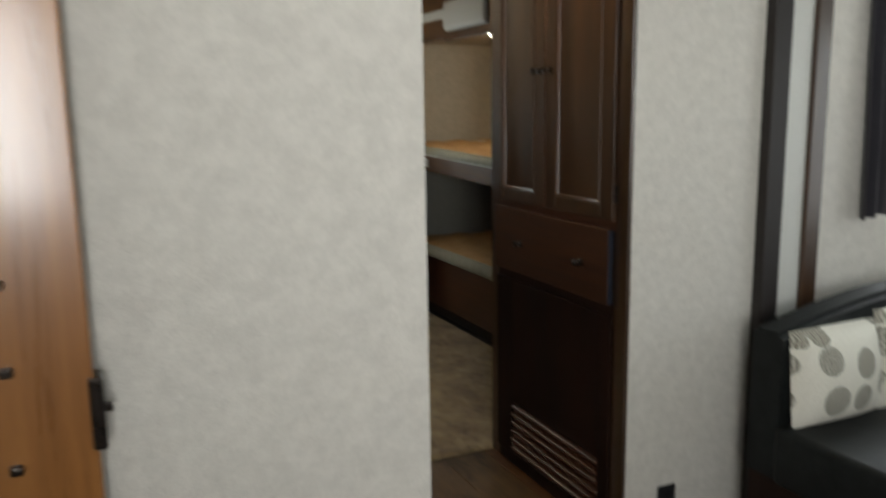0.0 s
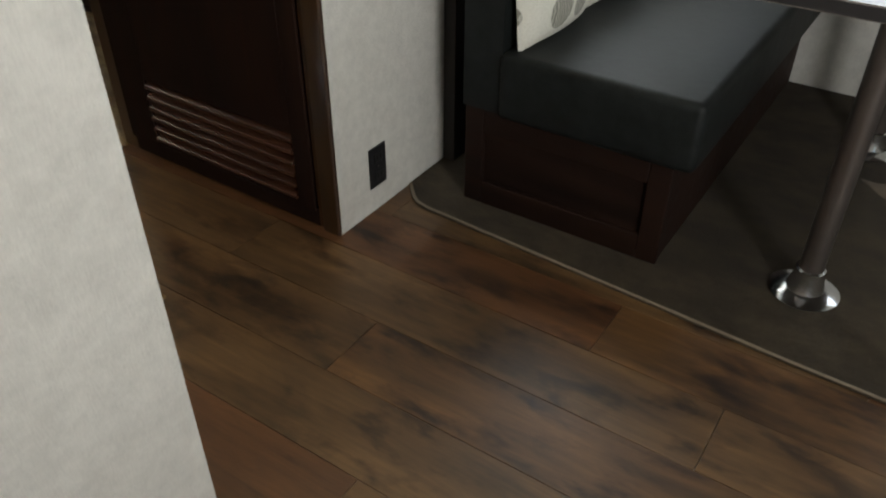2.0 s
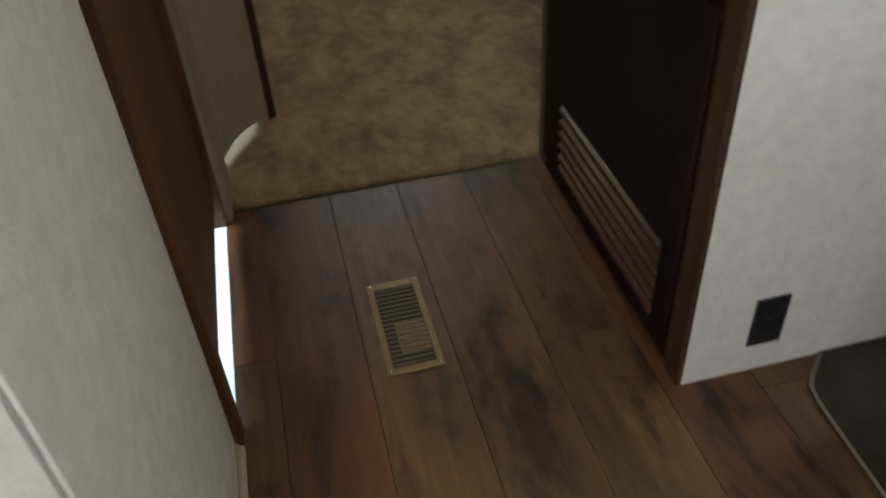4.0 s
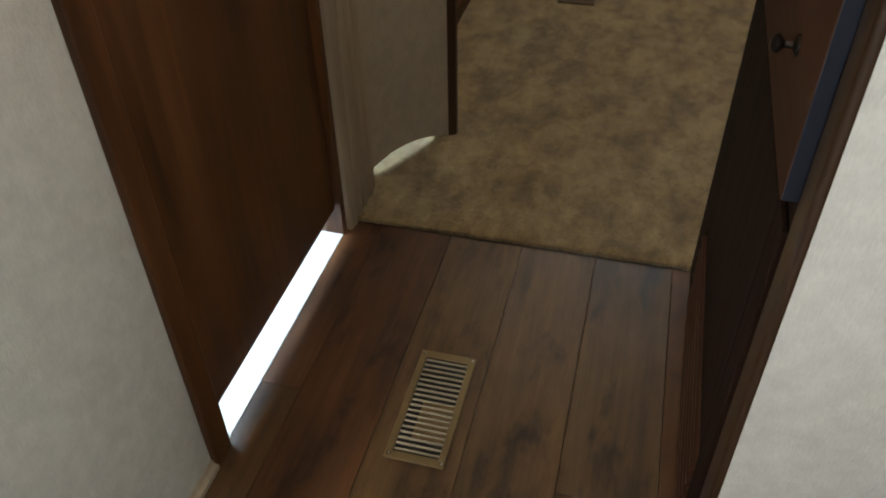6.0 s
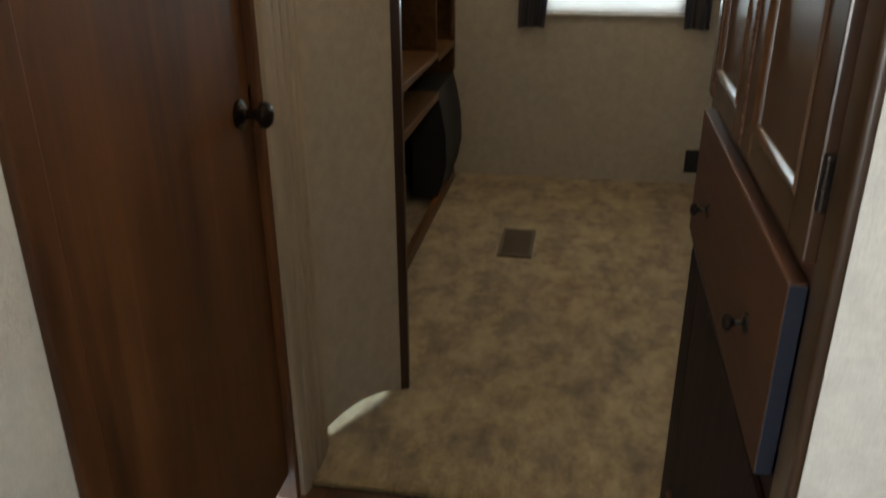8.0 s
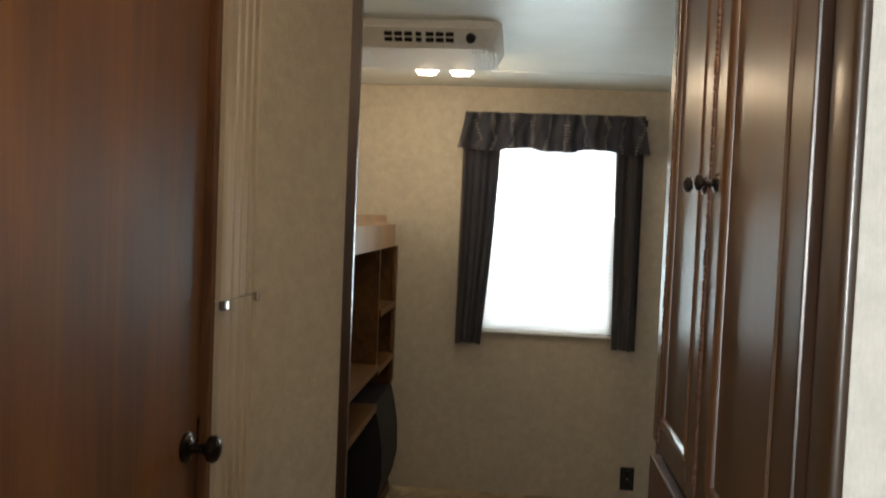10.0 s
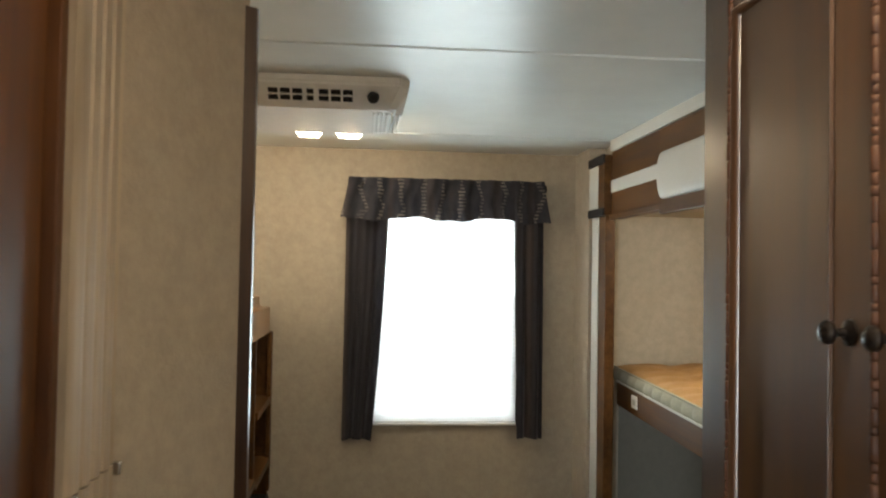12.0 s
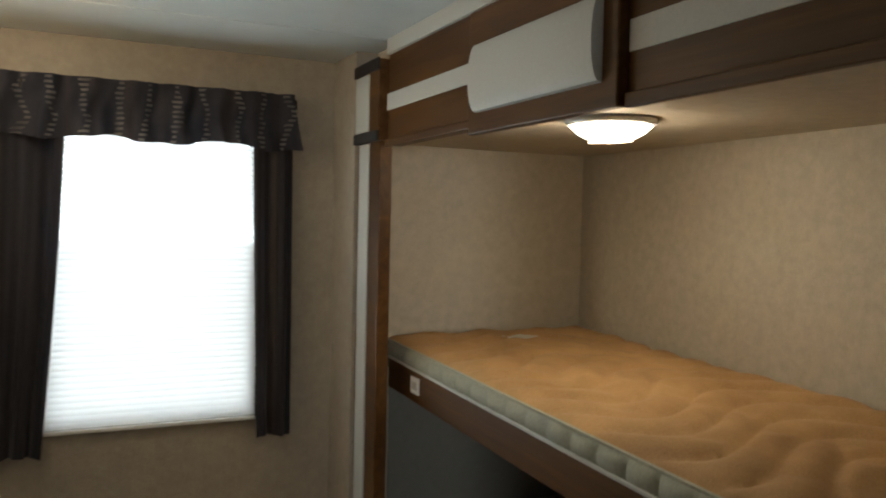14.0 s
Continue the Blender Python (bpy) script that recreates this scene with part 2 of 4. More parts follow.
def pattern_fabric():
    """Cream fabric with printed discs of fine curved lines."""
    m = Mat("printed_fabric", 0.85)
    sep = m.n.new("ShaderNodeSeparateXYZ")
    m.l.new(m.co, sep.inputs[0])
    cb = m.n.new("ShaderNodeCombineXYZ")
    m.l.new(sep.outputs[0], cb.inputs[0])
    m.l.new(sep.outputs[2], cb.inputs[1])
    vo = m.n.new("ShaderNodeTexVoronoi")
    vo.voronoi_dimensions = '2D'
    vo.inputs["Scale"].default_value = 8.2
    vo.inputs["Randomness"].default_value = 0.62
    m.l.new(cb.outputs[0], vo.inputs["Vector"])
    sc = m.n.new("ShaderNodeSeparateColor")
    m.l.new(vo.outputs["Color"], sc.inputs[0])
    limit = m.math('ADD', m.math('MULTIPLY', sc.outputs[0], 0.17), 0.27)
    disc = m.math('LESS_THAN', vo.outputs["Distance"], limit)
    wv = m.n.new("ShaderNodeTexWave")
    wv.inputs["Scale"].default_value = 34
    wv.inputs["Distortion"].default_value = 9
    wv.inputs["Detail"].default_value = 2
    m.l.new(cb.outputs[0], wv.inputs["Vector"])
    line = m.ramp(wv.outputs["Fac"], [(0.35, (0.10, 0.09, 0.07)), (0.55, (0.46, 0.44, 0.37))])
    tone = m.mix(sc.outputs[1], (0.20, 0.185, 0.14), (0.33, 0.32, 0.27))
    ink = m.mix(0.55, tone, line)
    weave = m.noise(300, 2, 0.6)
    cloth = m.ramp(weave, [(0.3, (0.55, 0.53, 0.45)), (0.7, (0.68, 0.66, 0.58))])
    m.color(m.mix(disc, cloth, ink))
    m.bump(weave, 0.3, 0.001)
    return m.m


M_PRINT = pattern_fabric()


def curtain_material(name, bands):
    m = Mat(name, 0.85)
    sep = m.n.new("ShaderNodeSeparateXYZ")
    m.l.new(m.co, sep.inputs[0])
    band = m.noise(1.0, 1, 0.4, m.mapped((13, 0.0, 0.0)))
    weave = m.noise(1.0, 3, 0.6, m.mapped((400, 400, 120)))
    c = m.ramp(band, [(0.38, (0.022, 0.024, 0.040)), (0.50, (0.042, 0.040, 0.052)), (0.64, (0.125, 0.095, 0.082))])
    c = m.mix(0.3, c, m.ramp(weave, [(0.3, (0.015, 0.015, 0.022)), (0.7, (0.075, 0.064, 0.062))]))
    if bands:
        shift = m.math('MULTIPLY', m.noise(5.0, 3, 0.6), 0.16)
        u = m.math('FRACT', m.math('MULTIPLY', m.math('ADD', sep.outputs[0], shift), 11.0))
        ins = m.math('MULTIPLY', m.math('GREATER_THAN', u, 0.30), m.math('LESS_THAN', u, 0.50))
        w = m.math('FRACT', m.math('MULTIPLY', sep.outputs[2], 62.0))
        dash = m.math('MULTIPLY', ins, m.math('LESS_THAN', w, 0.5))
        fade = m.noise(11, 2, 0.5)
        dash = m.math('MULTIPLY', dash, m.math('MULTIPLY', m.math('SUBTRACT', fade, 0.25), 1.7))
        c = m.mix(0.45, c, m.ramp(m.noise(9, 3, 0.6), [(0.35, (0.030, 0.036, 0.060)), (0.65, (0.085, 0.085, 0.105))]))
        c = m.mix(dash, c, (0.42, 0.39, 0.35))
    m.color(c)
    m.bump(weave, 0.3, 0.001)
    m.b.inputs["Sheen Weight"].default_value = 0.2
    return m.m


M_CURTAIN = curtain_material("curtain_cloth", False)
M_VALANCE = curtain_material("valance_cloth", True)


def quilt_material():
    m = Mat("mattress_ticking", 0.8)
    f = m.noise(210, 3, 0.6)
    g = m.noise(7, 3, 0.5)
    c = m.ramp(g, [(0.3, (0.31, 0.165, 0.055)), (0.7, (0.47, 0.275, 0.105))])
    m.color(m.mix(0.25, c, m.ramp(f, [(0.3, (0.28, 0.17, 0.08)), (0.7, (0.62, 0.43, 0.23))])))
    m.bump(f, 0.35, 0.001)
    return m.m


M_QUILT = quilt_material()
M_TICK = plain("mattress_border", (0.34, 0.34, 0.27), 0.8, vary=0.1, scale=120, bump=0.3)


def blind_material():
    m = Mat("blind_slat", 0.6)
    m.color((0.82, 0.82, 0.80))
    m.b.inputs["Transmission Weight"].default_value = 0.0
    tr = m.n.new("ShaderNodeBsdfTranslucent")
    tr.inputs[0].default_value = (0.85, 0.86, 0.86, 1)
    ms = m.n.new("ShaderNodeMixShader")
    ms.inputs[0].default_value = 0.55
    m.l.new(m.b.outputs[0], ms.inputs[1])
    m.l.new(tr.outputs[0], ms.inputs[2])
    m.l.new(ms.outputs[0], m.n["Material Output"].inputs[0])
    return m.m


def glow(name, col, power):
    m = bpy.data.materials.new(name)
    m.use_nodes = True
    b = m.node_tree.nodes["Principled BSDF"]
    b.inputs["Base Color"].default_value = (*col, 1)
    b.inputs["Emission Color"].default_value = (*col, 1)
    b.inputs["Emission Strength"].default_value = power
    b.inputs["Roughness"].default_value = 0.4
    return m


def glass_material():
    m = Mat("window_glass", 0.02)
    m.color((0.9, 0.95, 0.95))
    m.b.inputs["Transmission Weight"].default_value = 1.0
    m.b.inputs["IOR"].default_value = 1.45
    return m.m


M_BLIND = blind_material()
M_GLASS = glass_material()
M_LENS = glow("lamp_lens", (1.0, 0.90, 0.72), 22.0)
M_OUTSIDE = glow("bright_daylight", (0.92, 0.97, 1.0), 5.0)

# ---------------------------------------------------------------- mesh helpers


def add_box(bm, x0, x1, y0, y1, z0, z1, bevel=0.0, seg=2):
    vs = [bm.verts.new((x, y, z)) for x in (x0, x1) for y in (y0, y1) for z in (z0, z1)]
    fs = [bm.faces.new([vs[i] for i in q]) for q in ((0, 1, 3, 2), (4, 6, 7, 5), (0, 4, 5, 1), (2, 3, 7, 6), (0, 2, 6, 4), (1, 5, 7, 3))]
    if bevel:
        es = {e for f in fs for e in f.edges}
        bmesh.ops.bevel(bm, geom=list(es), offset=bevel, segments=seg, affect='EDGES', profile=0.5)
    return bm


def box(x0, x1, y0, y1, z0, z1, bevel=0.0, seg=2):
    return add_box(bmesh.new(), x0, x1, y0, y1, z0, z1, bevel, seg)


def add_lathe(bm, profile, m=None, seg=20):
    """A turned shape about the local z axis; profile: radius and height."""
    m = m or Matrix()
    rings = []
    for r, z in profile:
        if r < 1e-5:
            rings.append([bm.verts.new(m @ Vector((0, 0, z)))])
        else:
            rings.append([bm.verts.new(m @ Vector((r * math.cos(2 * math.pi * i / seg), r * math.sin(2 * math.pi * i / seg), z))) for i in range(seg)])
    for a, b in zip(rings, rings[1:]):
        for i in range(seg):
            j = (i + 1) % seg
            if len(a) == 1 and len(b) == 1:
                continue
            if len(a) == 1:
                bm.faces.new((a[0], b[i], b[j]))
            elif len(b) == 1:
                bm.faces.new((a[i], b[0], a[j]))
            else:
                bm.faces.new((a[i], b[i], b[j], a[j]))
    bmesh.ops.recalc_face_normals(bm, faces=bm.faces)
    return bm


def add_prism(bm, pts, z0, z1):
    """An upright prism over a plan outline."""
    lo = [bm.verts.new((x, y, z0)) for x, y in pts]
    hi = [bm.verts.new((x, y, z1)) for x, y in pts]
    n = len(pts)
    bm.faces.new(hi)
    bm.faces.new(lo[::-1])
    for i in range(n):
        bm.faces.new((lo[i], lo[(i + 1) % n], hi[(i + 1) % n], hi[i]))
    bmesh.ops.recalc_face_normals(bm, faces=bm.faces)
    return bm


def mesh_of(name, bm, mat, smooth=False):
    me = bpy.data.meshes.new(name)
    bm.to_mesh(me)
    bm.free()
    me.materials.append(mat)
    if smooth:
        for p in me.polygons:
            p.use_smooth = True
        me.set_sharp_from_angle(angle=radians(smooth if smooth is not True else 40))
    return me


def part(name, bm, mat, parent=None, label="", smooth=False):
    ob = new(name, mesh_of(name, bm, mat, smooth))
    if parent is not None:
        ob.parent = parent
    if label:
        ob["label"] = label
    return ob


def thing(name, label, category, at=(0, 0, 0), group="", kind=""):
    ob = new(name)
    ob.empty_display_size = 0.05
    ob.location = at
    return tagged(ob, label, category, group, kind)


def setting(name, bm, mat, label, category, smooth=False):
    return tagged(part(name, bm, mat, None, "", smooth), label, category, "", "structure")

# ---------------------------------------------------------------- the large structure
H = 2.10

setting("floor_base", box(-1.90, 1.67, -4.65, 3.48, -0.10, -0.012), M_DARK, "dark subfloor below the vinyl planks", "floor")

# ceiling with battens over the panel joints, one mesh
bm = box(-1.90, 0.60, -4.65, 3.48, H, H + 0.05)
for y in (-3.2, -1.9, -0.6, 1.745, 2.99):
    add_box(bm, -1.85, 0.55, y - 0.012, y + 0.012, H - 0.003, H, 0.0)
setting("ceiling", bm, M_CEIL, "white vinyl ceiling panels with thin joint strips", "ceiling")
setting("ceiling_batten", box(-0.86, 0.52, 1.085, 1.150, H - 0.016, H - 0.0005, 0.004), M_WHITE, "white batten across the ceiling at the bunk room", "trim")

# outer walls
bm = box(-1.90, -1.85, -4.65, -3.32, -0.012, H - 0.001)
add_box(bm, -1.90, -1.85, -2.68, 0.28, -0.012, H - 0.001)
add_box(bm, -1.90, -1.85, 0.82, 3.48, -0.012, H - 0.001)
add_box(bm, -1.90, -1.85, 0.28, 0.82, -0.012, 0.93)
add_box(bm, -1.90, -1.85, 0.28, 0.82, 1.57, H - 0.001)
add_box(bm, -1.90, -1.85, -3.32, -2.68, 1.92, H - 0.001)
setting("wall_left", bm, M_WALL, "pale textured wallpaper on the outer wall", "wall")
bm = box(-1.85, 0.60, -4.65, -4.60, -0.012, 1.44)
add_box(bm, -1.85, 0.60, -4.65, -4.60, 1.96, H - 0.001)
add_box(bm, -1.85, -1.76, -4.65, -4.60, 1.44, 1.96)
add_box(bm, 0.32, 0.60, -4.65, -4.60, 1.44, 1.96)
setting("wall_front", bm, M_WALL, "pale textured wallpaper on the front wall", "wall")
WX0, WX1, WZ0, WZ1 = -0.452, 0.240, 0.842, 1.92
bm = box(-1.85, WX0, 3.43, 3.48, -0.012, H - 0.001)
add_box(bm, WX1, 0.60, 3.43, 3.48, -0.012, H - 0.001)
add_box(bm, WX0, WX1, 3.43, 3.48, -0.012, WZ0)
add_box(bm, WX0, WX1, 3.43, 3.48, WZ1, H - 0.001)
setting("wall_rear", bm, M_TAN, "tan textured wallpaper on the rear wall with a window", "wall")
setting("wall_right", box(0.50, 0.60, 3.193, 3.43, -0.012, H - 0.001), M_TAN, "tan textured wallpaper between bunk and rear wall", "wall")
bm = box(0.53, 0.60, -4.60, -3.0, -0.012, H - 0.001)
add_box(bm, 0.53, 0.60, -3.0, -0.06, 2.02, H - 0.001)
setting("wall_right_front", bm, M_WALL, "pale textured wallpaper beside the dinette slide", "wall")
setting("wall_bunk_header", box(0.575, 0.62, 0.90, 3.193, 1.806, H - 0.001), M_TAN, "wall strip above the bunk slide opening", "wall")

# bathroom walls
bm = box(-0.90, -0.86, -0.50, 0.125, -0.012, H - 0.001)
add_box(bm, -0.90, -0.86, 0.125, 0.82, 1.95, H - 0.001)
add_box(bm, -0.90, -0.86, 0.82, 1.03, -0.012, H - 0.001)
bmesh.ops.bevel(bm, geom=[e for e in bm.edges if abs(e.verts[0].co.x + 0.86) < 1e-4 and abs(e.verts[1].co.x + 0.86) < 1e-4 and abs(e.verts[0].co.y + 0.50) < 1e-4 and abs(e.verts[1].co.y + 0.50) < 1e-4], offset=0.007, segments=2, affect='EDGES')
setting("wall_bath_corridor", bm, M_WALL, "pale textured wallpaper beside the bathroom door", "wall")
setting("wall_bath_front", box(-1.41, -0.90, -0.50, -0.46, -0.012, H - 0.001), M_WALL, "pale textured wallpaper facing the living area", "wall")
# Arched opening added at the foot so bathroom light makes a carpet patch.
bm = bmesh.new()
cols = []
for k in range(19):
    u = k / 18
    foot = 0.062 * math.sin(math.pi * (0.25 + 0.75 * u)) if u < 0.99 else -0.012
    cols.append([bm.verts.new(c) for c in ((-0.86 + 0.155 * u, 1.03 + 0.305 * u, foot), (-0.86 + 0.155 * u, 1.03 + 0.305 * u, H - 0.001),
                                           (-0.90 + 0.165 * u, 1.045 + 0.315 * u, H - 0.001), (-0.90 + 0.165 * u, 1.045 + 0.315 * u, foot))])
for a, b in zip(cols, cols[1:]):
    for i in range(4):
        bm.faces.new((a[i], a[(i + 1) % 4], b[(i + 1) % 4], b[i]))
bm.faces.new(cols[0])
bm.faces.new(cols[-1][::-1])
bmesh.ops.recalc_face_normals(bm, faces=bm.faces)
setting("wall_partition", bm, M_TAN, "grey textured wallpaper on the angled partition, foot opened for a light patch", "wall")
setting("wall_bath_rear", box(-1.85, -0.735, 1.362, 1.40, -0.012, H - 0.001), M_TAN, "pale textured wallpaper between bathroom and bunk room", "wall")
bm = bmesh.new()
add_prism(bm, [(-0.712, 1.322), (-0.690, 1.334), (-0.688, 1.345), (-0.698, 1.362), (-0.720, 1.372), (-0.742, 1.360), (-0.738, 1.3585), (-0.7075, 1.338)], 0.0, 2.05)
setting("partition_edge_trim", bm, M_CHERRY, "dark stained wooden edge trim on the partition", "trim", smooth=50)

# wall beside the wardrobe and end wall of the dinette slide, with its window
EX0, EX1, EZ0, EZ1 = 1.04, 1.612, 1.05, 1.72
bm = box(0.0018, EX0, 0.0, 0.045, -0.012, H - 0.001)
add_box(bm, EX1, 1.67, 0.0, 0.045, -0.012, H - 0.001)
add_box(bm, EX0, EX1, 0.0, 0.045, -0.012, EZ0)
add_box(bm, EX0, EX1, 0.0, 0.045, EZ1, H - 0.001)
setting("wall_dinette_end", bm, M_WALL, "white textured wallpaper beside the dinette with a window", "wall")
SX0, SX1, SZ0, SZ1 = -2.10, -0.45, 0.84, 1.70
bm = box(1.62, 1.67, -3.0, SX0, -0.012, 2.02)
add_box(bm, 1.62, 1.67, SX1, 0.0, -0.012, 2.02)
add_box(bm, 1.62, 1.67, SX0, SX1, -0.012, SZ0)
add_box(bm, 1.62, 1.67, SX0, SX1, SZ1, 2.02)
setting("wall_dinette_outer", bm, M_WALL, "white textured wallpaper behind the dinette", "wall")
setting("wall_dinette_far_end", box(0.60, 1.67, -3.05, -3.0, -0.012, 2.02), M_WALL, "white textured wallpaper closing the slide", "wall")
setting("ceiling_dinette", box(0.60, 1.67, -3.05, 0.0, 2.021, 2.06), M_CEIL, "white ceiling of the dinette slide", "ceiling")

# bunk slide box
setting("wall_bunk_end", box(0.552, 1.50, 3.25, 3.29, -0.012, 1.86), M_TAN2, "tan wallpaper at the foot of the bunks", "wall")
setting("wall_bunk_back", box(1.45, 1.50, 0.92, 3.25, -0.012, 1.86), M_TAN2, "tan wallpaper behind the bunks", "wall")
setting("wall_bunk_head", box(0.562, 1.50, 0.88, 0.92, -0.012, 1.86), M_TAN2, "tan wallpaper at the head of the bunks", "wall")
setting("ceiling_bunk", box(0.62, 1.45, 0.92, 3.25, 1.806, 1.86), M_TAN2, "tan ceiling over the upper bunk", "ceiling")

# ground outside
setting("ground", box(-60, 60, -60, 60, -0.9, -0.8), plain("gravel_ground", (0.22, 0.21, 0.19), 0.9, scale=3), "pale gravel ground outside the windows", "ground")

# ---------------------------------------------------------------- floors
# carpet of the bunk room: a fine sheet with uneven pile and a bound edge
bm = bmesh.new()
nx, ny = 60, 110
X0, X1, Y0, Y1 = -1.85, 0.66, 0.875, 3.43
grid = []
for j in range(ny + 1):
    row = []
    for i in range(nx + 1):
        x, y = X0 + (X1 - X0) * i / nx, Y0 + (Y1 - Y0) * j / ny
        z = 0.004 + 0.004 * noise.noise((x * 14, y * 14, 0)) + 0.0025 * noise.noise((x * 41, y * 41, 3))
        if j == 0:
            z, y = -0.006, y + 0.003 * noise.noise((x * 50, 0, 0))
        elif j == 1:
            y, z = Y0 + 0.006 + 0.004 * noise.noise((x * 60, 5, 0)), 0.004
        row.append(bm.verts.new((x, y, z)))
    grid.append(row)
for j in range(ny):
    for i in range(nx):
        bm.faces.new((grid[j][i], grid[j][i + 1], grid[j + 1][i + 1], grid[j + 1][i]))
setting("carpet", bm, M_CARPET, "mottled beige and brown cut-pile carpet in the bunk room", "carpet", smooth=60)
# fringe of pile standing at the carpet's edge
rng = random.Random(5)
bm = bmesh.new()
for k in range(1500):
    x = rng.uniform(-0.87, 0.0)
    y = 0.873 + rng.uniform(-0.004, 0.010)
    h, a = rng.uniform(0.004, 0.011), rng.uniform(0, 3.14)
    dx, dy = 0.0018 * math.cos(a), 0.0018 * math.sin(a)
    lx, ly = rng.uniform(-0.004, 0.004), rng.uniform(-0.008, 0.003)
    vs = [bm.verts.new(c) for c in ((x - dx, y - dy, -0.002), (x + dx, y + dy, -0.002), (x + lx, y + ly, h))]
    bm.faces.new(vs)
tagged(part("carpet_fringe", bm, M_CARPET), "loose beige pile along the carpet edge", "carpet", "", "stuff")
setting("carpet_bar", box(-0.86, -0.002, 0.864, 0.874, -0.010, -0.002, 0.001), M_DARK, "dark seam where vinyl meets carpet", "trim")

# carpet of the dinette slide, on a thin deck with a pale edge
bm = bmesh.new()
out = [(0.30, -0.002), (1.62, -0.002), (1.62, -3.0), (0.10, -3.0), (0.165, -1.1), (0.222, -0.12), (0.231, -0.075), (0.25, -0.05)]
add_prism(bm, out, -0.011, 0.006)
setting("slide_carpet", bm, M_CARPET2, "flat brown carpet on the dinette slide floor", "carpet")
bm = bmesh.new()
edge = [(0.10, -3.0), (0.165, -1.1), (0.222, -0.12), (0.231, -0.075), (0.25, -0.05), (0.30, -0.003)]
inner = [(x + 0.006, y - (0.006 if k > 2 else 0)) for k, (x, y) in enumerate(edge)]
vs = [[bm.verts.new((x, y, z)) for x, y in line] for line, z in ((edge, -0.011), (edge, 0.008), (inner, 0.010), (inner, 0.005))]
for a, b in zip(vs, vs[1:]):
    for i in range(len(a) - 1):
        bm.faces.new((a[i], a[i + 1], b[i + 1], b[i]))
bmesh.ops.recalc_face_normals(bm, faces=bm.faces)
setting("slide_edge_trim", bm, M_BIND, "pale bound edge of the slide carpet", "trim", smooth=50)

# quarter-round along the corridor wall
bm = bmesh.new()
add_prism(bm, [(-0.8595, -0.50), (-0.845, -0.50), (-0.845, 0.0855), (-0.8595, 0.0855)], -0.002, 0.022)
bmesh.ops.bevel(bm, geom=[e for e in bm.edges if all(v.co.z > 0.02 and v.co.x > -0.85 for v in e.verts)], offset=0.011, segments=3, affect='EDGES')
setting("baseboard", bm, M_PALE, "pale quarter-round strip along the wall foot", "trim", smooth=50)

# ---------------------------------------------------------------- bathroom door and its casing
door = thing("door_1", "closed dark brown wooden bathroom door with a black knob", "door", (-0.87, 0.49, 0), kind="structure")


def sub(bm, o):
    """Shift a mesh in world places into the frame of a thing at o."""
    bmesh.ops.translate(bm, verts=bm.verts, vec=-Vector(o))
    return bm


DO = (-0.87, 0.49, 0)
part("door_leaf", sub(box(-0.905, -0.872, 0.142, 0.803, 0.082, 1.922, 0.003), DO), M_DOOR, door)


def knob_bm(o, m, s=1.0):
    bm = bmesh.new()
    prof = [(0.0, 0.0), (0.019, 0.0), (0.019, 0.004), (0.012, 0.007), (0.0065, 0.010), (0.006, 0.022), (0.010, 0.026), (0.0165, 0.031), (0.0175, 0.037), (0.014, 0.042), (0.006, 0.045), (0.0, 0.0455)]
    add_lathe(bm, [(r * s, h * s) for r, h in prof], m, 20)
    return sub(bm, o)


part("knob", knob_bm(DO, Matrix.Translation((-0.872, 0.742, 0.985)) @ pose(0, 0, 0, 0, 90, 0), 1.5), M_BRONZE, door, "dark bronze round door knob", smooth=40)
part("latch_plate", sub(box(-0.873, -0.8705, 0.793, 0.8035, 0.94, 1.03, 0.0008), DO), M_BRONZE, door)

cas = thing("door_casing", "dark brown door casing and pale fluted trim round the bathroom door", "trim", (-0.86, 0.49, 0), kind="structure")
CO = (-0.86, 0.49, 0)
part("near_jamb", sub(box(-0.905, -0.846, 0.086, 0.140, -0.004, 1.955, 0.004), CO), M_DOOR, cas)
part("head_jamb", sub(box(-0.905, -0.846, 0.140, 0.805, 1.925, 1.970, 0.004), CO), M_DOOR, cas)
part("far_jamb", sub(box(-0.905, -0.856, 0.805, 0.828, -0.004, 1.955, 0.002), CO), M_DOOR, cas)
bm = bmesh.new()
prof = [(-0.862, 0.828), (-0.846, 0.828), (-0.842, 0.834)]
for k in range(4):
    y = 0.842 + k * 0.042
    prof += [(-0.841, y), (-0.839, y + 0.014), (-0.841, y + 0.028), (-0.8485, y + 0.033), (-0.8485, y + 0.038)]
prof += [(-0.842, 1.016), (-0.847, 1.030), (-0.862, 1.030)]
add_prism(bm, prof, -0.004, 1.248)
part("fluted_trim", sub(bm, CO), M_PALE, cas, "pale fluted wooden trim beside the door", smooth=30)
bm = bmesh.new()
add_prism(bm, prof, 1.251, H - 0.002)
part("fluted_trim", sub(bm, CO), M_PALE, cas, "pale fluted wooden trim beside the door", smooth=30)
for y in (0.832, 1.026):
    part("catch", sub(box(-0.8475, -0.832, y - 0.008, y + 0.008, 1.232, 1.252, 0.003), CO), M_CHROME, cas, "small metal catch on the trim")

# bathroom floor seen under the door
M_BATH = plain("bath_vinyl", (0.72, 0.70, 0.66), 0.4)
setting("bath_floor", box(-1.85, -0.956, -0.46, 0.874, -0.012, 0.001), M_BATH, "pale vinyl floor inside the bathroom", "floor")
# Bath floor carried out under the door, pale so the light slit reads white.
setting("bath_floor_strip", box(-0.9555, -0.858, 0.141, 0.804, -0.008, 0.0035, 0.0015), M_BATH, "pale bathroom floor carried under the door for the bright light slit", "trim")

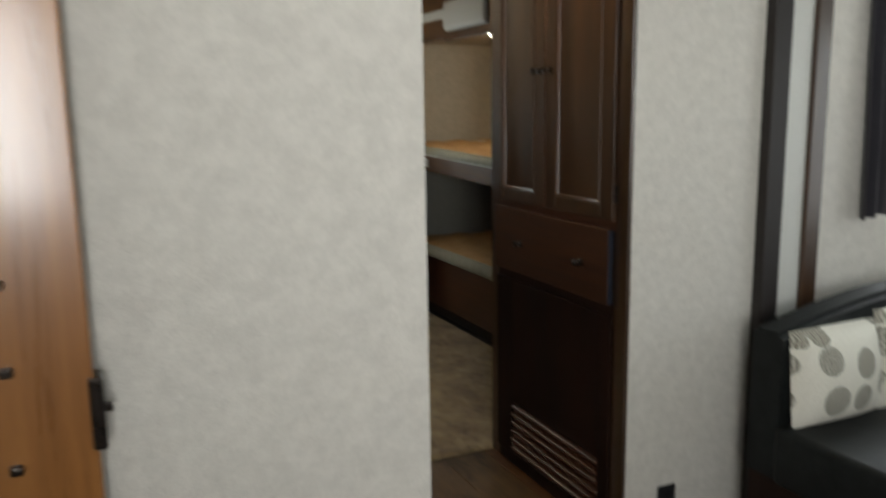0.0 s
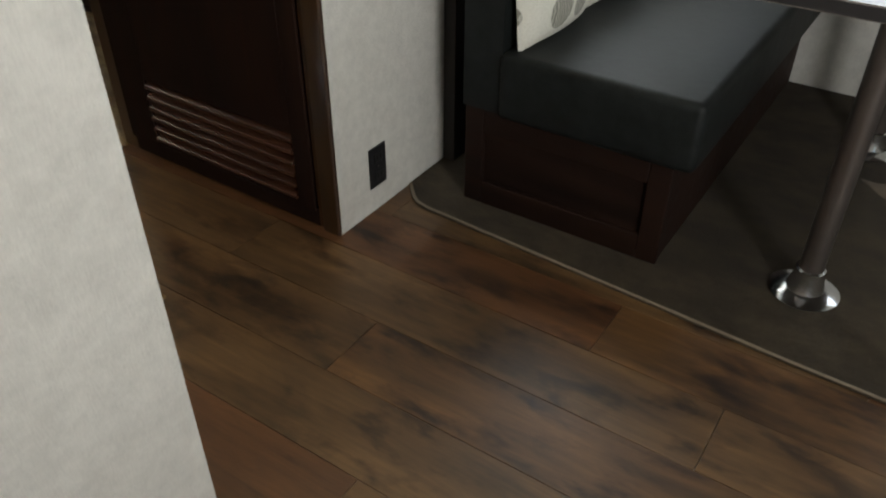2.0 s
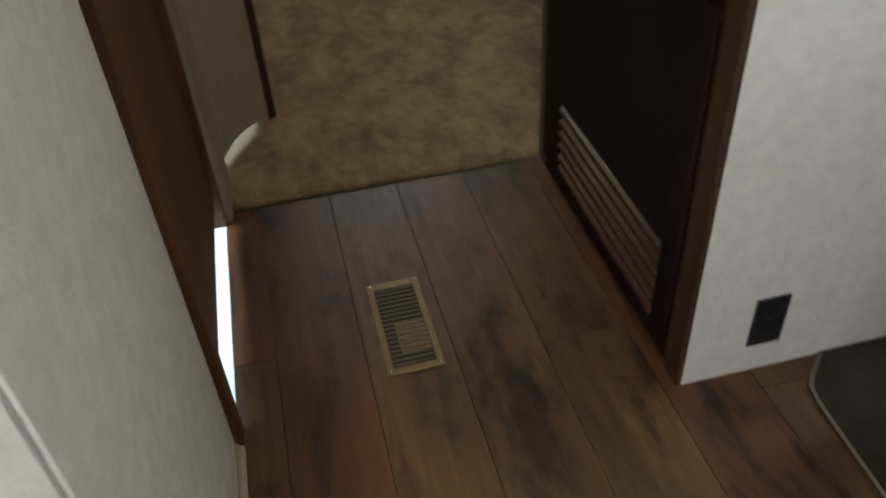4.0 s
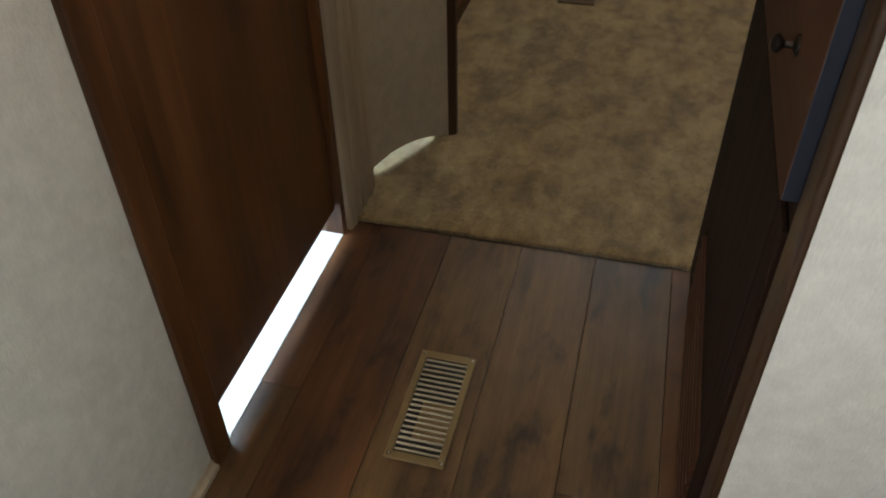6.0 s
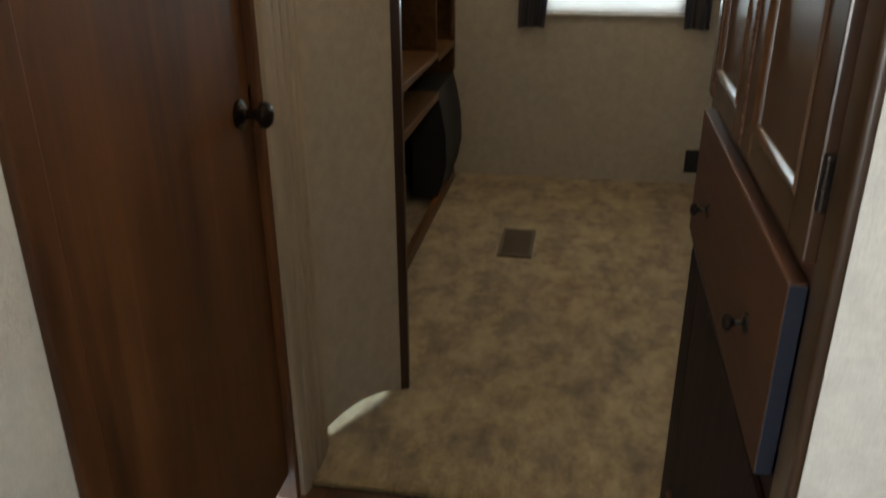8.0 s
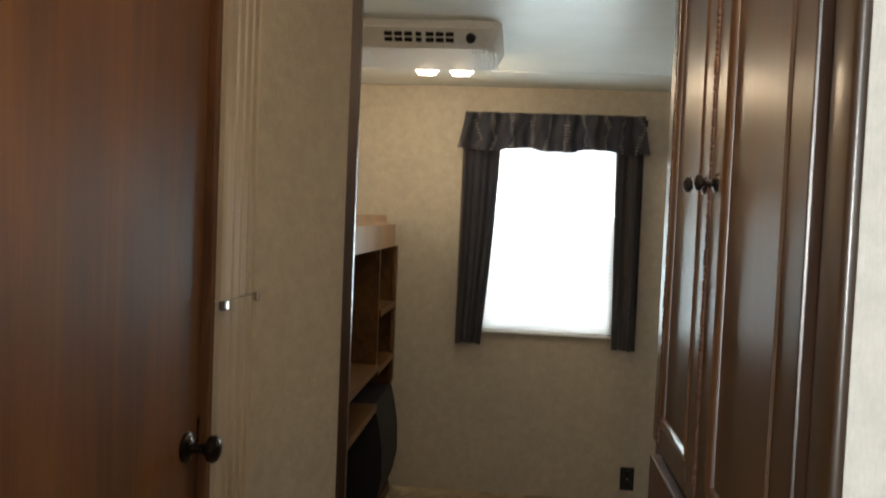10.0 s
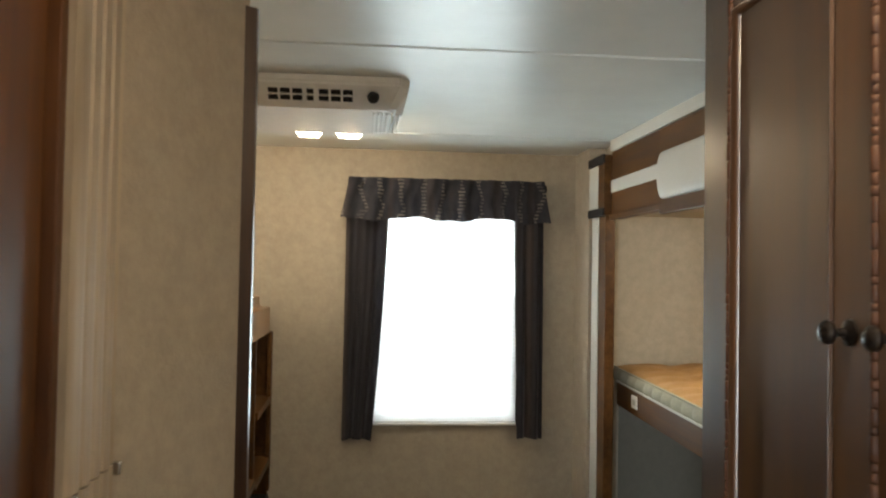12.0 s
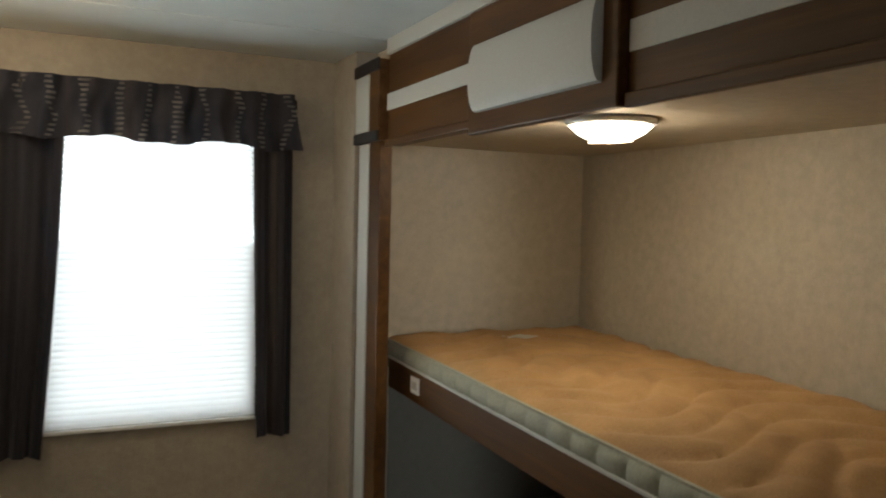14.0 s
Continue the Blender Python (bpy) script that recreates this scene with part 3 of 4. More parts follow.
# ---------------------------------------------------------------- wardrobe
WO = (0.25, 0.44, 0)
ward = thing("wardrobe", "tall dark cherry wardrobe with two doors, a drawer and louvres", "wardrobe", WO)
# it stands a little out of square with the wall
LEAN = -0.0115
ward.matrix_world = Matrix.Rotation(LEAN, 4, "Z") @ Matrix.Translation(WO)


def wpart(name, bm, mat, label="", parent=None, smooth=False):
    return part(name, sub(bm, WO), mat, parent or ward, label, smooth)


bm = box(0.012, 0.03, 0.048, 0.876, 0.0, H - 0.002)
add_box(bm, 0.03, 0.56, 0.858, 0.876, 0.0, H - 0.002)
add_box(bm, 0.03, 0.56, 0.048, 0.066, 0.0, H - 0.002)
wpart("body", bm, M_CHERRY)
# face frame
for nm, a in (("stile", (0.060, 0.075, 0.0, H - 0.003)), ("stile", (0.815, 0.878, 0.0, H - 0.003))):
    wpart(nm, box(0.0, 0.012, a[0], a[1], a[2], a[3], 0.002), M_CHERRY)
# Rails below 0.9 m take the copy with painted-in shade.
for z0, z1 in ((1.965, H - 0.003), (1.005, 1.045), (0.735, 0.785), (0.0, 0.055)):
    wpart("rail", box(0.0, 0.0118, 0.075, 0.815, z0, z1, 0.0015), M_SHADED_RAIL if z1 < 0.9 else M_CHERRY_X)
# rounded corner post
bm = bmesh.new()
pts = [(0.0015, 0.0006), (-0.001, 0.0006)]
for k in range(7):
    a = radians(270 - 15 * k)
    pts.append((-0.001 + 0.008 * math.cos(a), 0.0086 + 0.008 * math.sin(a)))
pts += [(-0.009, 0.050), (-0.007, 0.056), (-0.002, 0.059), (0.0015, 0.059)]
add_prism(bm, pts, 0.0, H - 0.003)
wpart("corner_post", bm, M_CORNER, "rounded wooden corner trim", smooth=40)


def panel_door(y0, y1, z0, z1):
    """A framed door with a sunk panel and a bead round it."""
    st, foot, head = 0.064, 0.046, 0.080
    bm = box(-0.016, -0.0005, y0, y0 + st, z0, z1, 0.003)
    add_box(bm, -0.016, -0.0005, y1 - st, y1, z0, z1, 0.003)
    add_box(bm, -0.0158, -0.0005, y0 + st, y1 - st, z0, z0 + foot, 0.003)
    add_box(bm, -0.0158, -0.0005, y0 + st, y1 - st, z1 - head, z1, 0.003)
    d = wpart("door", bm, M_CHERRY)
    p = box(-0.008, -0.001, y0 + st - 0.002, y1 - st + 0.002, z0 + foot - 0.002, z1 - head + 0.002)
    wpart("panel", p, M_CHERRY, parent=d)
    bm = bmesh.new()
    b = 0.010
    a0, a1, c0, c1 = y0 + st, y1 - st, z0 + foot, z1 - head
    loops = []
    for inset, xx in ((0.0, -0.0155), (0.003, -0.0185), (0.007, -0.0165), (b, -0.0085)):
        loops.append([bm.verts.new((xx, yy, zz)) for yy, zz in ((a0 + inset, c0 + inset), (a1 - inset, c0 + inset), (a1 - inset, c1 - inset), (a0 + inset, c1 - inset))])
    for u, v in zip(loops, loops[1:]):
        for i in range(4):
            bm.faces.new((u[i], u[(i + 1) % 4], v[(i + 1) % 4], v[i]))
    bmesh.ops.recalc_face_normals(bm, faces=bm.faces)
    wpart("moulding", bm, M_CHERRY, parent=d, smooth=50)
    return d


dn = panel_door(0.072, 0.455, 1.038, 1.972)
df = panel_door(0.462, 0.820, 1.038, 1.972)
for d, y in ((dn, 0.425), (df, 0.495)):
    wpart("knob", knob_bm((0, 0, 0), Matrix.Translation((-0.016, y, 1.495)) @ pose(0, 0, 0, 0, -90, 0), 0.68), M_BRONZE, "dark bronze knob", d, 40)
for d, y in ((dn, 0.070), (df, 0.822)):
    for z in (1.12, 1.88):
        wpart("hinge", box(-0.014, 0.0005, y - 0.010, y + 0.004, z - 0.028, z + 0.028, 0.003), M_BRONZE, "dark bronze hinge", d)
rg = random.Random(21)
for d, y in ((dn, 0.4585), (df, 0.7590)):
    bm = bmesh.new()
    z = 1.045
    while z < 1.955:
        l = rg.choice((0.007, 0.009, 0.012, 0.016, 0.024))
        w = rg.uniform(0.0042, 0.0054)
        add_lathe(bm, [(0, 0), (w * 0.75, 0), (w, 0.0018), (w * 1.02, l * 0.5), (w, l - 0.0018), (w * 0.75, l), (0, l)], Matrix.Translation((-0.0155, y, z)), 8)
        z += l + 0.0005
    wpart("rope_bead", bm, M_DRAWER, "turned rope bead along the door edge", d, 50)
wl = thing("wall_latch", "small white plastic latch on the wardrobe end", "latch", (0.035, 0.877, 1.165))
part("plate", box(-0.016, 0.016, 0.0, 0.004, -0.014, 0.014, 0.0015), M_WHITE, wl)
part("tongue", box(-0.020, 0.006, 0.004, 0.016, -0.006, 0.006, 0.002), M_WHITE, wl)
drawer = wpart("drawer", box(-0.021, -0.0005, 0.084, 0.812, 0.778, 1.012, 0.003, 2), M_DRAWER, "reddish wooden drawer front")
# Thin strip added to carry the painted daylight reflection.
wpart("edge_band", box(-0.0195, -0.002, 0.0815, 0.0838, 0.781, 1.009, 0.0008), M_EDGE_REFLECTION, "drawer front edge with bluish daylight reflection painted on", drawer)
for y in (0.225, 0.612):
    wpart("knob", knob_bm((0, 0, 0), Matrix.Translation((-0.021, y, 0.890)) @ pose(0, 0, 0, 0, -90, 0), 0.66), M_BRONZE, "dark bronze knob", drawer, 40)
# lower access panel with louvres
low = wpart("access_panel", box(-0.0099, -0.0005, 0.135, 0.695, 0.262, 0.742, 0.002), M_SHADED_PANEL)
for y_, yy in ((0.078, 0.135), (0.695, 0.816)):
    wpart("side_rail", box(-0.010, -0.0005, y_, yy, 0.050, 0.742, 0.002), M_SHADED_PANEL, parent=low)
wpart("foot_rail", box(-0.0099, -0.0005, 0.135, 0.695, 0.050, 0.062, 0.002), M_SHADED_RAIL, parent=low)
# Near-black sheet painted as the shade behind the louvres.
wpart("louvre_back", box(0.0122, 0.0135, 0.13, 0.70, 0.06, 0.28), M_BLACK_SHADE, parent=low)
for k in range(6):
    z = 0.070 + 0.0335 * k
    bm = bmesh.new()
    s = [(0.011, z + 0.016), (-0.008, z + 0.001), (-0.014, z + 0.001), (-0.016, z + 0.004), (-0.0155, z + 0.008), (-0.012, z + 0.0105), (0.011, z + 0.021)]
    a = [bm.verts.new((x, 0.136, zz)) for x, zz in s]
    b = [bm.verts.new((x, 0.694, zz)) for x, zz in s]
    bm.faces.new(a)
    bm.faces.new(b[::-1])
    for i in range(len(s)):
        bm.faces.new((a[i], b[i], b[(i + 1) % len(s)], a[(i + 1) % len(s)]))
    bmesh.ops.recalc_face_normals(bm, faces=bm.faces)
    wpart("louvre", bm, M_CHERRY_X, parent=low, smooth=50)


def outlet(at, face, label):
    """A duplex socket. face: the way its plate looks, in degrees about z from -y."""
    o = thing("power_outlet", label, "power outlet", at)
    o.rotation_euler = (0, 0, radians(face))
    part("plate", box(-0.035, 0.035, -0.006, -0.0005, -0.060, 0.060, 0.0025), M_BLACK, o)
    for z in (-0.027, 0.027):
        s = part("socket", box(-0.017, 0.017, -0.0085, -0.0055, z - 0.015, z + 0.015, 0.0025), M_BLACK, o)
        for x in (-0.007, 0.007):
            # Slots are small raised boxes with the shade of openings as colour.
            part("slot", box(x - 0.0014, x + 0.0014, -0.0092, -0.0084, z - 0.003, z + 0.007), M_BLACK_SHADE, s)
    part("screw", box(-0.003, 0.003, -0.0078, -0.0058, -0.003, 0.003, 0.001), M_CHROME, o)
    return o


outlet((0.160, 0.0, 0.135), 0, "black power outlet low on the white wall by the wardrobe")
outlet((0.345, 3.43, 0.125), 0, "black power outlet low on the rear wall")

# ---------------------------------------------------------------- floor registers
reg = thing("floor_register", "brass-coloured metal floor register in the corridor planks", "floor register", (-0.490, 0.325, 0))
bm = box(-0.060, -0.046, -0.142, 0.142, 0.0002, 0.0055, 0.0015)
add_box(bm, 0.046, 0.060, -0.142, 0.142, 0.0002, 0.0055, 0.0015)
add_box(bm, -0.046, 0.046, -0.142, -0.124, 0.0002, 0.0053, 0.0015)
add_box(bm, -0.046, 0.046, 0.124, 0.142, 0.0002, 0.0053, 0.0015)
part("frame", bm, M_BRASS, reg)
# Flat near-black plate paints the shade below the slats.
part("duct_shade", box(-0.046, 0.046, -0.124, 0.124, 0.0003, 0.0009), M_BLACK_SHADE, reg)
for k in range(18):
    y = -0.117 + k * 0.01375
    bm = bmesh.new()
    s = [(y - 0.0022, 0.0010), (y - 0.0012, 0.0010), (y + 0.0022, 0.0046), (y + 0.0010, 0.0048)]
    a = [bm.verts.new((-0.0455, yy, zz)) for yy, zz in s]
    b = [bm.verts.new((0.0455, yy, zz)) for yy, zz in s]
    bm.faces.new(a)
    bm.faces.new(b[::-1])
    for i in range(4):
        bm.faces.new((a[i], b[i], b[(i + 1) % 4], a[(i + 1) % 4]))
    bmesh.ops.recalc_face_normals(bm, faces=bm.faces)
    part("slat", bm, M_SLAT, reg)
part("damper", box(-0.020, 0.045, -0.085, 0.005, 0.0010, 0.0016), M_BRASS, reg)
for x, y in ((-0.053, 0.133), (0.053, 0.133), (-0.053, -0.133), (0.053, -0.133)):
    bm = bmesh.new()
    add_lathe(bm, [(0.0028, 0.005), (0.0028, 0.0062), (0, 0.0068)], Matrix.Translation((x, y, 0)), 10)
    part("screw", bm, M_CHROME, reg)

reg2 = thing("floor_register", "brown metal floor register in the bunk room carpet", "floor register", (-0.465, 2.50, 0))
bm = box(-0.072, -0.058, -0.15, 0.15, 0.002, 0.012, 0.002)
add_box(bm, 0.058, 0.072, -0.15, 0.15, 0.002, 0.012, 0.002)
add_box(bm, -0.058, 0.058, -0.15, -0.132, 0.002, 0.0118, 0.002)
add_box(bm, -0.058, 0.058, 0.132, 0.15, 0.002, 0.0118, 0.002)
part("frame", bm, M_BROWNVENT, reg2)
# Near-black block paints the shade under these slats too.
part("duct_shade", box(-0.058, 0.058, -0.132, 0.132, 0.002, 0.0072), M_BLACK_SHADE, reg2)
for k in range(14):
    y = -0.123 + k * 0.019
    part("slat", box(-0.0575, 0.0575, y - 0.0055, y + 0.0055, 0.0074, 0.0105), M_BROWNVENT, reg2)

# ---------------------------------------------------------------- bunk room window, blind and curtains
win = thing("window_1", "bright rear window with a lowered white blind", "window", (-0.105, 3.455, WZ0), kind="structure")
WO2 = (-0.105, 3.455, WZ0)
for nm, b in (("window_frame", (WX0, WX0 + 0.03, 3.435, 3.475, WZ0, WZ1)), ("window_frame", (WX1 - 0.03, WX1, 3.435, 3.475, WZ0, WZ1)),
              ("window_frame", (WX0 + 0.03, WX1 - 0.03, 3.435, 3.475, WZ0, WZ0 + 0.03)), ("window_frame", (WX0 + 0.03, WX1 - 0.03, 3.435, 3.475, WZ1 - 0.03, WZ1))):
    part(nm, sub(box(*b, 0.003), WO2), M_DARK, win)
pane = part("pane", sub(box(WX0 + 0.03, WX1 - 0.03, 3.465, 3.469, WZ0 + 0.03, WZ1 - 0.03), WO2), M_GLASS, win)
pane.visible_shadow = False
blind = thing("window_blind", "white horizontal slat blind lowered over the rear window", "blind", (-0.105, 3.42, WZ0))
BO = (-0.105, 3.42, WZ0)
for k in range(50):
    z = WZ0 + 0.028 + k * 0.0205
    bm = bmesh.new()
    s = [(3.409, z - 0.0095), (3.415, z - 0.004), (3.420, z + 0.003), (3.424, z + 0.0105)]
    a = [bm.verts.new((WX0 + 0.012, y, zz)) for y, zz in s]
    b = [bm.verts.new((WX1 - 0.012, y, zz)) for y, zz in s]
    for i in range(3):
        bm.faces.new((a[i], b[i], b[i + 1], a[i + 1]))
    part("slat", sub(bm, BO), M_BLIND, blind, smooth=True)
part("bottom_rail", sub(box(WX0 + 0.01, WX1 - 0.01, 3.408, 3.426, WZ0 + 0.001, WZ0 + 0.014, 0.003), BO), M_WHITE, blind)
for x in (WX0 + 0.14, WX1 - 0.14):
    part("cord", sub(box(x - 0.0012, x + 0.0012, 3.4850, 3.4875, WZ0 + 0.01, WZ1), BO), M_WHITE, blind)
setting("backdrop_daylight", box(-2.6, 2.6, 5.2, 5.25, -0.8, 4.5), M_OUTSIDE, "blown-out bright daylight outside the rear window", "backdrop")


def drape(name, x0, x1, xb0, xb1, z0, z1, y, folds, depth, mat, parent, wob=0.0, seed=0, nz=26, label="", axis="x"):
    """A hanging cloth with folds; x0..x1 at the top, xb0..xb1 at the foot."""
    rg = random.Random(seed)
    ph = [rg.uniform(0, 6.28) for _ in range(6)]
    bm = bmesh.new()
    n = max(40, int(folds * 14))
    rows = []
    for j in range(nz + 1):
        v = j / nz
        r = []
        for i in range(n + 1):
            u = i / n
            uu = u + 0.010 * math.sin(7 * v + ph[3]) * math.sin(math.pi * u)
            xa, xb = x0 + (x1 - x0) * u, xb0 + (xb1 - xb0) * u
            e = v ** 1.4
            x = xa + (xb - xa) * e
            amp = depth * (0.45 + 0.55 * v)
            yy = y - amp * (0.5 + 0.36 * math.sin(2 * math.pi * folds * uu + ph[0]) + 0.14 * math.sin(2 * math.pi * folds * 2.3 * uu + ph[1] + 2 * v))
            z = z1 + (z0 - z1) * v
            z += wob * v * (0.6 * math.sin(2 * math.pi * folds * 0.37 * u + ph[2]) + 0.3 * math.sin(2 * math.pi * folds * u + ph[4]) + 0.4 * noise.noise((u * folds * 0.9, seed, 0)))
            yy -= depth * 0.35 * noise.noise((u * folds * 1.3, 0.6 * v, seed + 9)) * (0.3 + v)
            r.append(bm.verts.new((x, yy, z) if axis == "x" else (yy, x, z)))
        rows.append(r)
    for a, b in zip(rows, rows[1:]):
        for i in range(n):
            bm.faces.new((a[i], a[i + 1], b[i + 1], b[i]))
    bmesh.ops.solidify(bm, geom=list(bm.faces), thickness=0.003)
    bmesh.ops.recalc_face_normals(bm, faces=bm.faces)
    return part(name, bm, mat, parent, label, smooth=60)


cur = thing("curtains", "dark grey-brown curtains and patterned valance at the rear window", "curtains", (0, 0, 0))
drape("curtain", -0.563, -0.372, -0.565, -0.434, 0.786, 1.83, 3.404, 2.2, 0.042, M_CURTAIN, cur, 0.004, 1)
drape("curtain", 0.208, 0.343, 0.226, 0.344, 0.790, 1.83, 3.404, 1.8, 0.042, M_CURTAIN, cur, 0.004, 2)
drape("valance", -0.556, 0.340, -0.590, 0.366, 1.778, 1.965, 3.388, 7.0, 0.056, M_VALANCE, cur, 0.015, 3, 14, "gathered valance with pale woven dashes")
bm = box(-0.56, 0.355, 3.390, 3.428, 1.915, 1.950, 0.003)
part("rod_board", bm, M_DARK, cur)

# ---------------------------------------------------------------- bunk slide: fascia, post, bunks
FO = (0.53, 2.0, 1.95)
fas = thing("slide_fascia", "dark walnut fascia over the bunk opening with pale inset strip", "fascia", FO)


def fpart(name, bm, mat, label="", smooth=False):
    return part(name, sub(bm, FO), mat, fas, label, smooth)


fpart("board", box(0.530, 0.574, 0.90, 2.97, 1.772, 2.050, 0.003), M_WALNUT)
fpart("inset_strip", box(0.526, 0.5305, 0.90, 1.792, 1.845, 1.902, 0.002), M_PAD, "pale padded inset strip")
fpart("inset_strip", box(0.526, 0.5305, 2.378, 2.972, 1.880, 1.931, 0.002), M_PAD, "pale padded inset strip")
fpart("centre_board", box(0.506, 0.5305, 1.796, 2.374, 1.750, 2.040, 0.004), M_WALNUT)
bm = bmesh.new()
n = 12
prof = []
for k in range(n + 1):
    a = math.pi * k / n
    prof.append((0.5055 - 0.026 * math.sin(a) ** 0.7, 1.877 - 0.079 * math.cos(a)))
a_ = [bm.verts.new((x, 1.840, z)) for x, z in prof]
b_ = [bm.verts.new((x, 2.326, z)) for x, z in prof]
for i in range(n):
    bm.faces.new((a_[i], a_[i + 1], b_[i + 1], b_[i]))
bm.faces.new(a_[::-1])
bm.faces.new(b_)
bm.faces.new((a_[0], b_[0], b_[-1], a_[-1]))
bmesh.ops.recalc_face_normals(bm, faces=bm.faces)
fpart("cushion", bm, M_PAD, "bowed pale grey padded cushion", smooth=35)
bm = box(0.518, 0.535, 0.90, 1.792, 1.748, 1.774, 0.003)
fpart("lower_bead", bm, M_WALNUT)
fpart("lower_bead", box(0.518, 0.535, 2.378, 2.968, 1.768, 1.790, 0.003), M_WALNUT)
fpart("cornice", box(0.522, 0.574, 0.90, 2.97, 2.050, 2.098, 0.003), M_PAD, "pale strip between fascia and ceiling")

PO = (0.52, 3.08, 0)
post = thing("slide_post", "walnut and pale padded post at the end of the bunk opening", "post", PO)
part("board", sub(box(0.511, 0.552, 2.984, 3.190, 0.0, 1.788, 0.003), PO), M_WALNUT, post)
part("inset_strip", sub(box(0.506, 0.5115, 3.075, 3.165, 0.0, 1.786, 0.002), PO), M_PAD, post, "pale padded inset strip")
part("capital", sub(box(0.500, 0.574, 2.975, 3.192, 1.789, 2.040, 0.003), PO), M_WALNUT, post)
part("capital_inset", sub(box(0.4965, 0.5005, 3.055, 3.182, 1.822, 2.002, 0.002), PO), M_PAD, post, "pale padded inset")
part("capital_moulding", sub(box(0.493, 0.502, 2.970, 3.194, 2.004, 2.042, 0.003), PO), M_DARK, post)
part("capital_moulding", sub(box(0.493, 0.502, 2.970, 3.194, 1.787, 1.820, 0.003), PO), M_DARK, post)


def mattress(name, x0, x1, y0, y1, z0, z1, label, seed):
    """A quilted mattress: wavy stitched top and a scalloped border."""
    o = thing(name, label, "mattress", ((x0 + x1) / 2, (y0 + y1) / 2, z0))
    oc = ((x0 + x1) / 2, (y0 + y1) / 2, z0)
    nx, ny = 56, 150
    bm = bmesh.new()
    rows = []
    for j in range(ny + 1):
        r = []
        y = y0 + (y1 - y0) * j / ny
        for i in range(nx + 1):
            x = x0 + (x1 - x0) * i / nx
            d = min(x - x0, x1 - x, y - y0, y1 - y)
            edge = 1 - math.exp(-d / 0.02)
            w = abs(math.sin(math.pi * (y / 0.135 + 0.65 * math.sin(x * 10 + 0.8 * math.sin(y * 5)))))
            c = abs(math.sin(math.pi * (x / 0.21 + 0.16 * math.sin(y * 27))))
            q = min(w, 0.35 + 0.65 * c) ** 0.55
            z = z1 - 0.014 + edge * (0.002 + 0.027 * q) + 0.008 * noise.noise((x * 4, y * 4, seed)) * edge
            r.append(bm.verts.new((x, y, z)))
        rows.append(r)
    for a, b in zip(rows, rows[1:]):
        for i in range(nx):
            bm.faces.new((a[i], a[i + 1], b[i + 1], b[i]))
    part("top", sub(bm, oc), M_QUILT, o, "quilted tan mattress top", smooth=70)
    bm = bmesh.new()
    rows = []
    m = 240
    for k in range(9):
        v = k / 8
        r = []
        for j in range(m + 1):
            y = y0 + (y1 - y0) * j / m
            sc = abs(math.sin(math.pi * y / 0.095)) ** 0.45
            x = x0 - (0.002 + 0.021 * sc) * math.sin(math.pi * v) ** 0.7
            r.append(bm.verts.new((x, y, z0 + (z1 - 0.012 - z0) * v)))
        rows.append(r)
    for a, b in zip(rows, rows[1:]):
        for j in range(m):
            bm.faces.new((a[j], b[j], b[j + 1], a[j + 1]))
    part("border", sub(bm, oc), M_TICK, o, "pale grey-green puffed mattress border", smooth=70)
    part("end_border", sub(box(x0 + 0.002, x1, y1 - 0.004, y1, z0, z1 - 0.02), oc), M_TICK, o)
    part("underside", sub(box(x0 + 0.002, x1, y0, y1 - 0.004, z0, z0 + 0.01), oc), M_TICK, o)
    bm = bmesh.new()
    r0 = 0.005
    pts = []
    for j in range(m + 1):
        y = y0 + (y1 - y0) * j / m
        pts.append(y)
    ring = []
    for y in pts:
        ring.append([bm.verts.new((x0 - 0.003 + r0 * math.cos(a), y, z1 - 0.011 + r0 * math.sin(a))) for a in (0, 1.26, 2.51, 3.77, 5.03)])
    for a, b in zip(ring, ring[1:]):
        for i in range(5):
            bm.faces.new((a[i], b[i], b[(i + 1) % 5], a[(i + 1) % 5]))
    bmesh.ops.recalc_face_normals(bm, faces=bm.faces)
    part("piping", sub(bm, oc), M_TICK, o, smooth=True)
    return o


UO = (1.07, 2.1, 1.03)
ub = thing("upper_bunk", "upper bunk platform with a dark wooden front board", "bunk bed", UO)
part("front_board", sub(box(0.622, 0.640, 0.922, 3.160, 0.950, 1.050, 0.004), UO), M_WALNUT, ub)
part("deck", sub(box(0.640, 1.448, 0.922, 3.235, 1.005, 1.040), UO), M_BUNKGREY, ub)
part("edge_piping", sub(box(0.618, 0.626, 0.922, 3.160, 1.048, 1.056, 0.002), UO), M_PAD, ub, "pale edge strip on the board")
ub.rotation_euler = (0.030, 0, 0)
mattress("mattress", 0.640, 1.446, 0.930, 3.236, 1.0415, 1.112, "tan quilted mattress on the upper bunk", 1).rotation_euler = (0.030, 0, 0)
LO = (1.07, 2.1, 0)
lb = thing("lower_bunk", "lower bunk box with a dark wooden front", "bunk bed", LO)
part("front_panel", sub(box(0.660, 0.680, 0.922, 3.248, 0.085, 0.400, 0.003), LO), M_CHERRY_X, lb)
part("toe_board", sub(box(0.700, 0.710, 0.922, 3.248, 0.004, 0.085), LO), M_DARK, lb)
part("deck", sub(box(0.680, 1.448, 0.922, 3.248, 0.37, 0.40), LO), M_BUNKGREY, lb)
mattress("mattress", 0.655, 1.446, 0.926, 3.240, 0.4015, 0.49, "pale quilted mattress on the lower bunk", 2)
bm = box(0.660, 1.448, 3.2405, 3.2495, 0.49, 1.030)
add_box(bm, 1.4465, 1.4495, 0.93, 3.24, 0.49, 0.960)
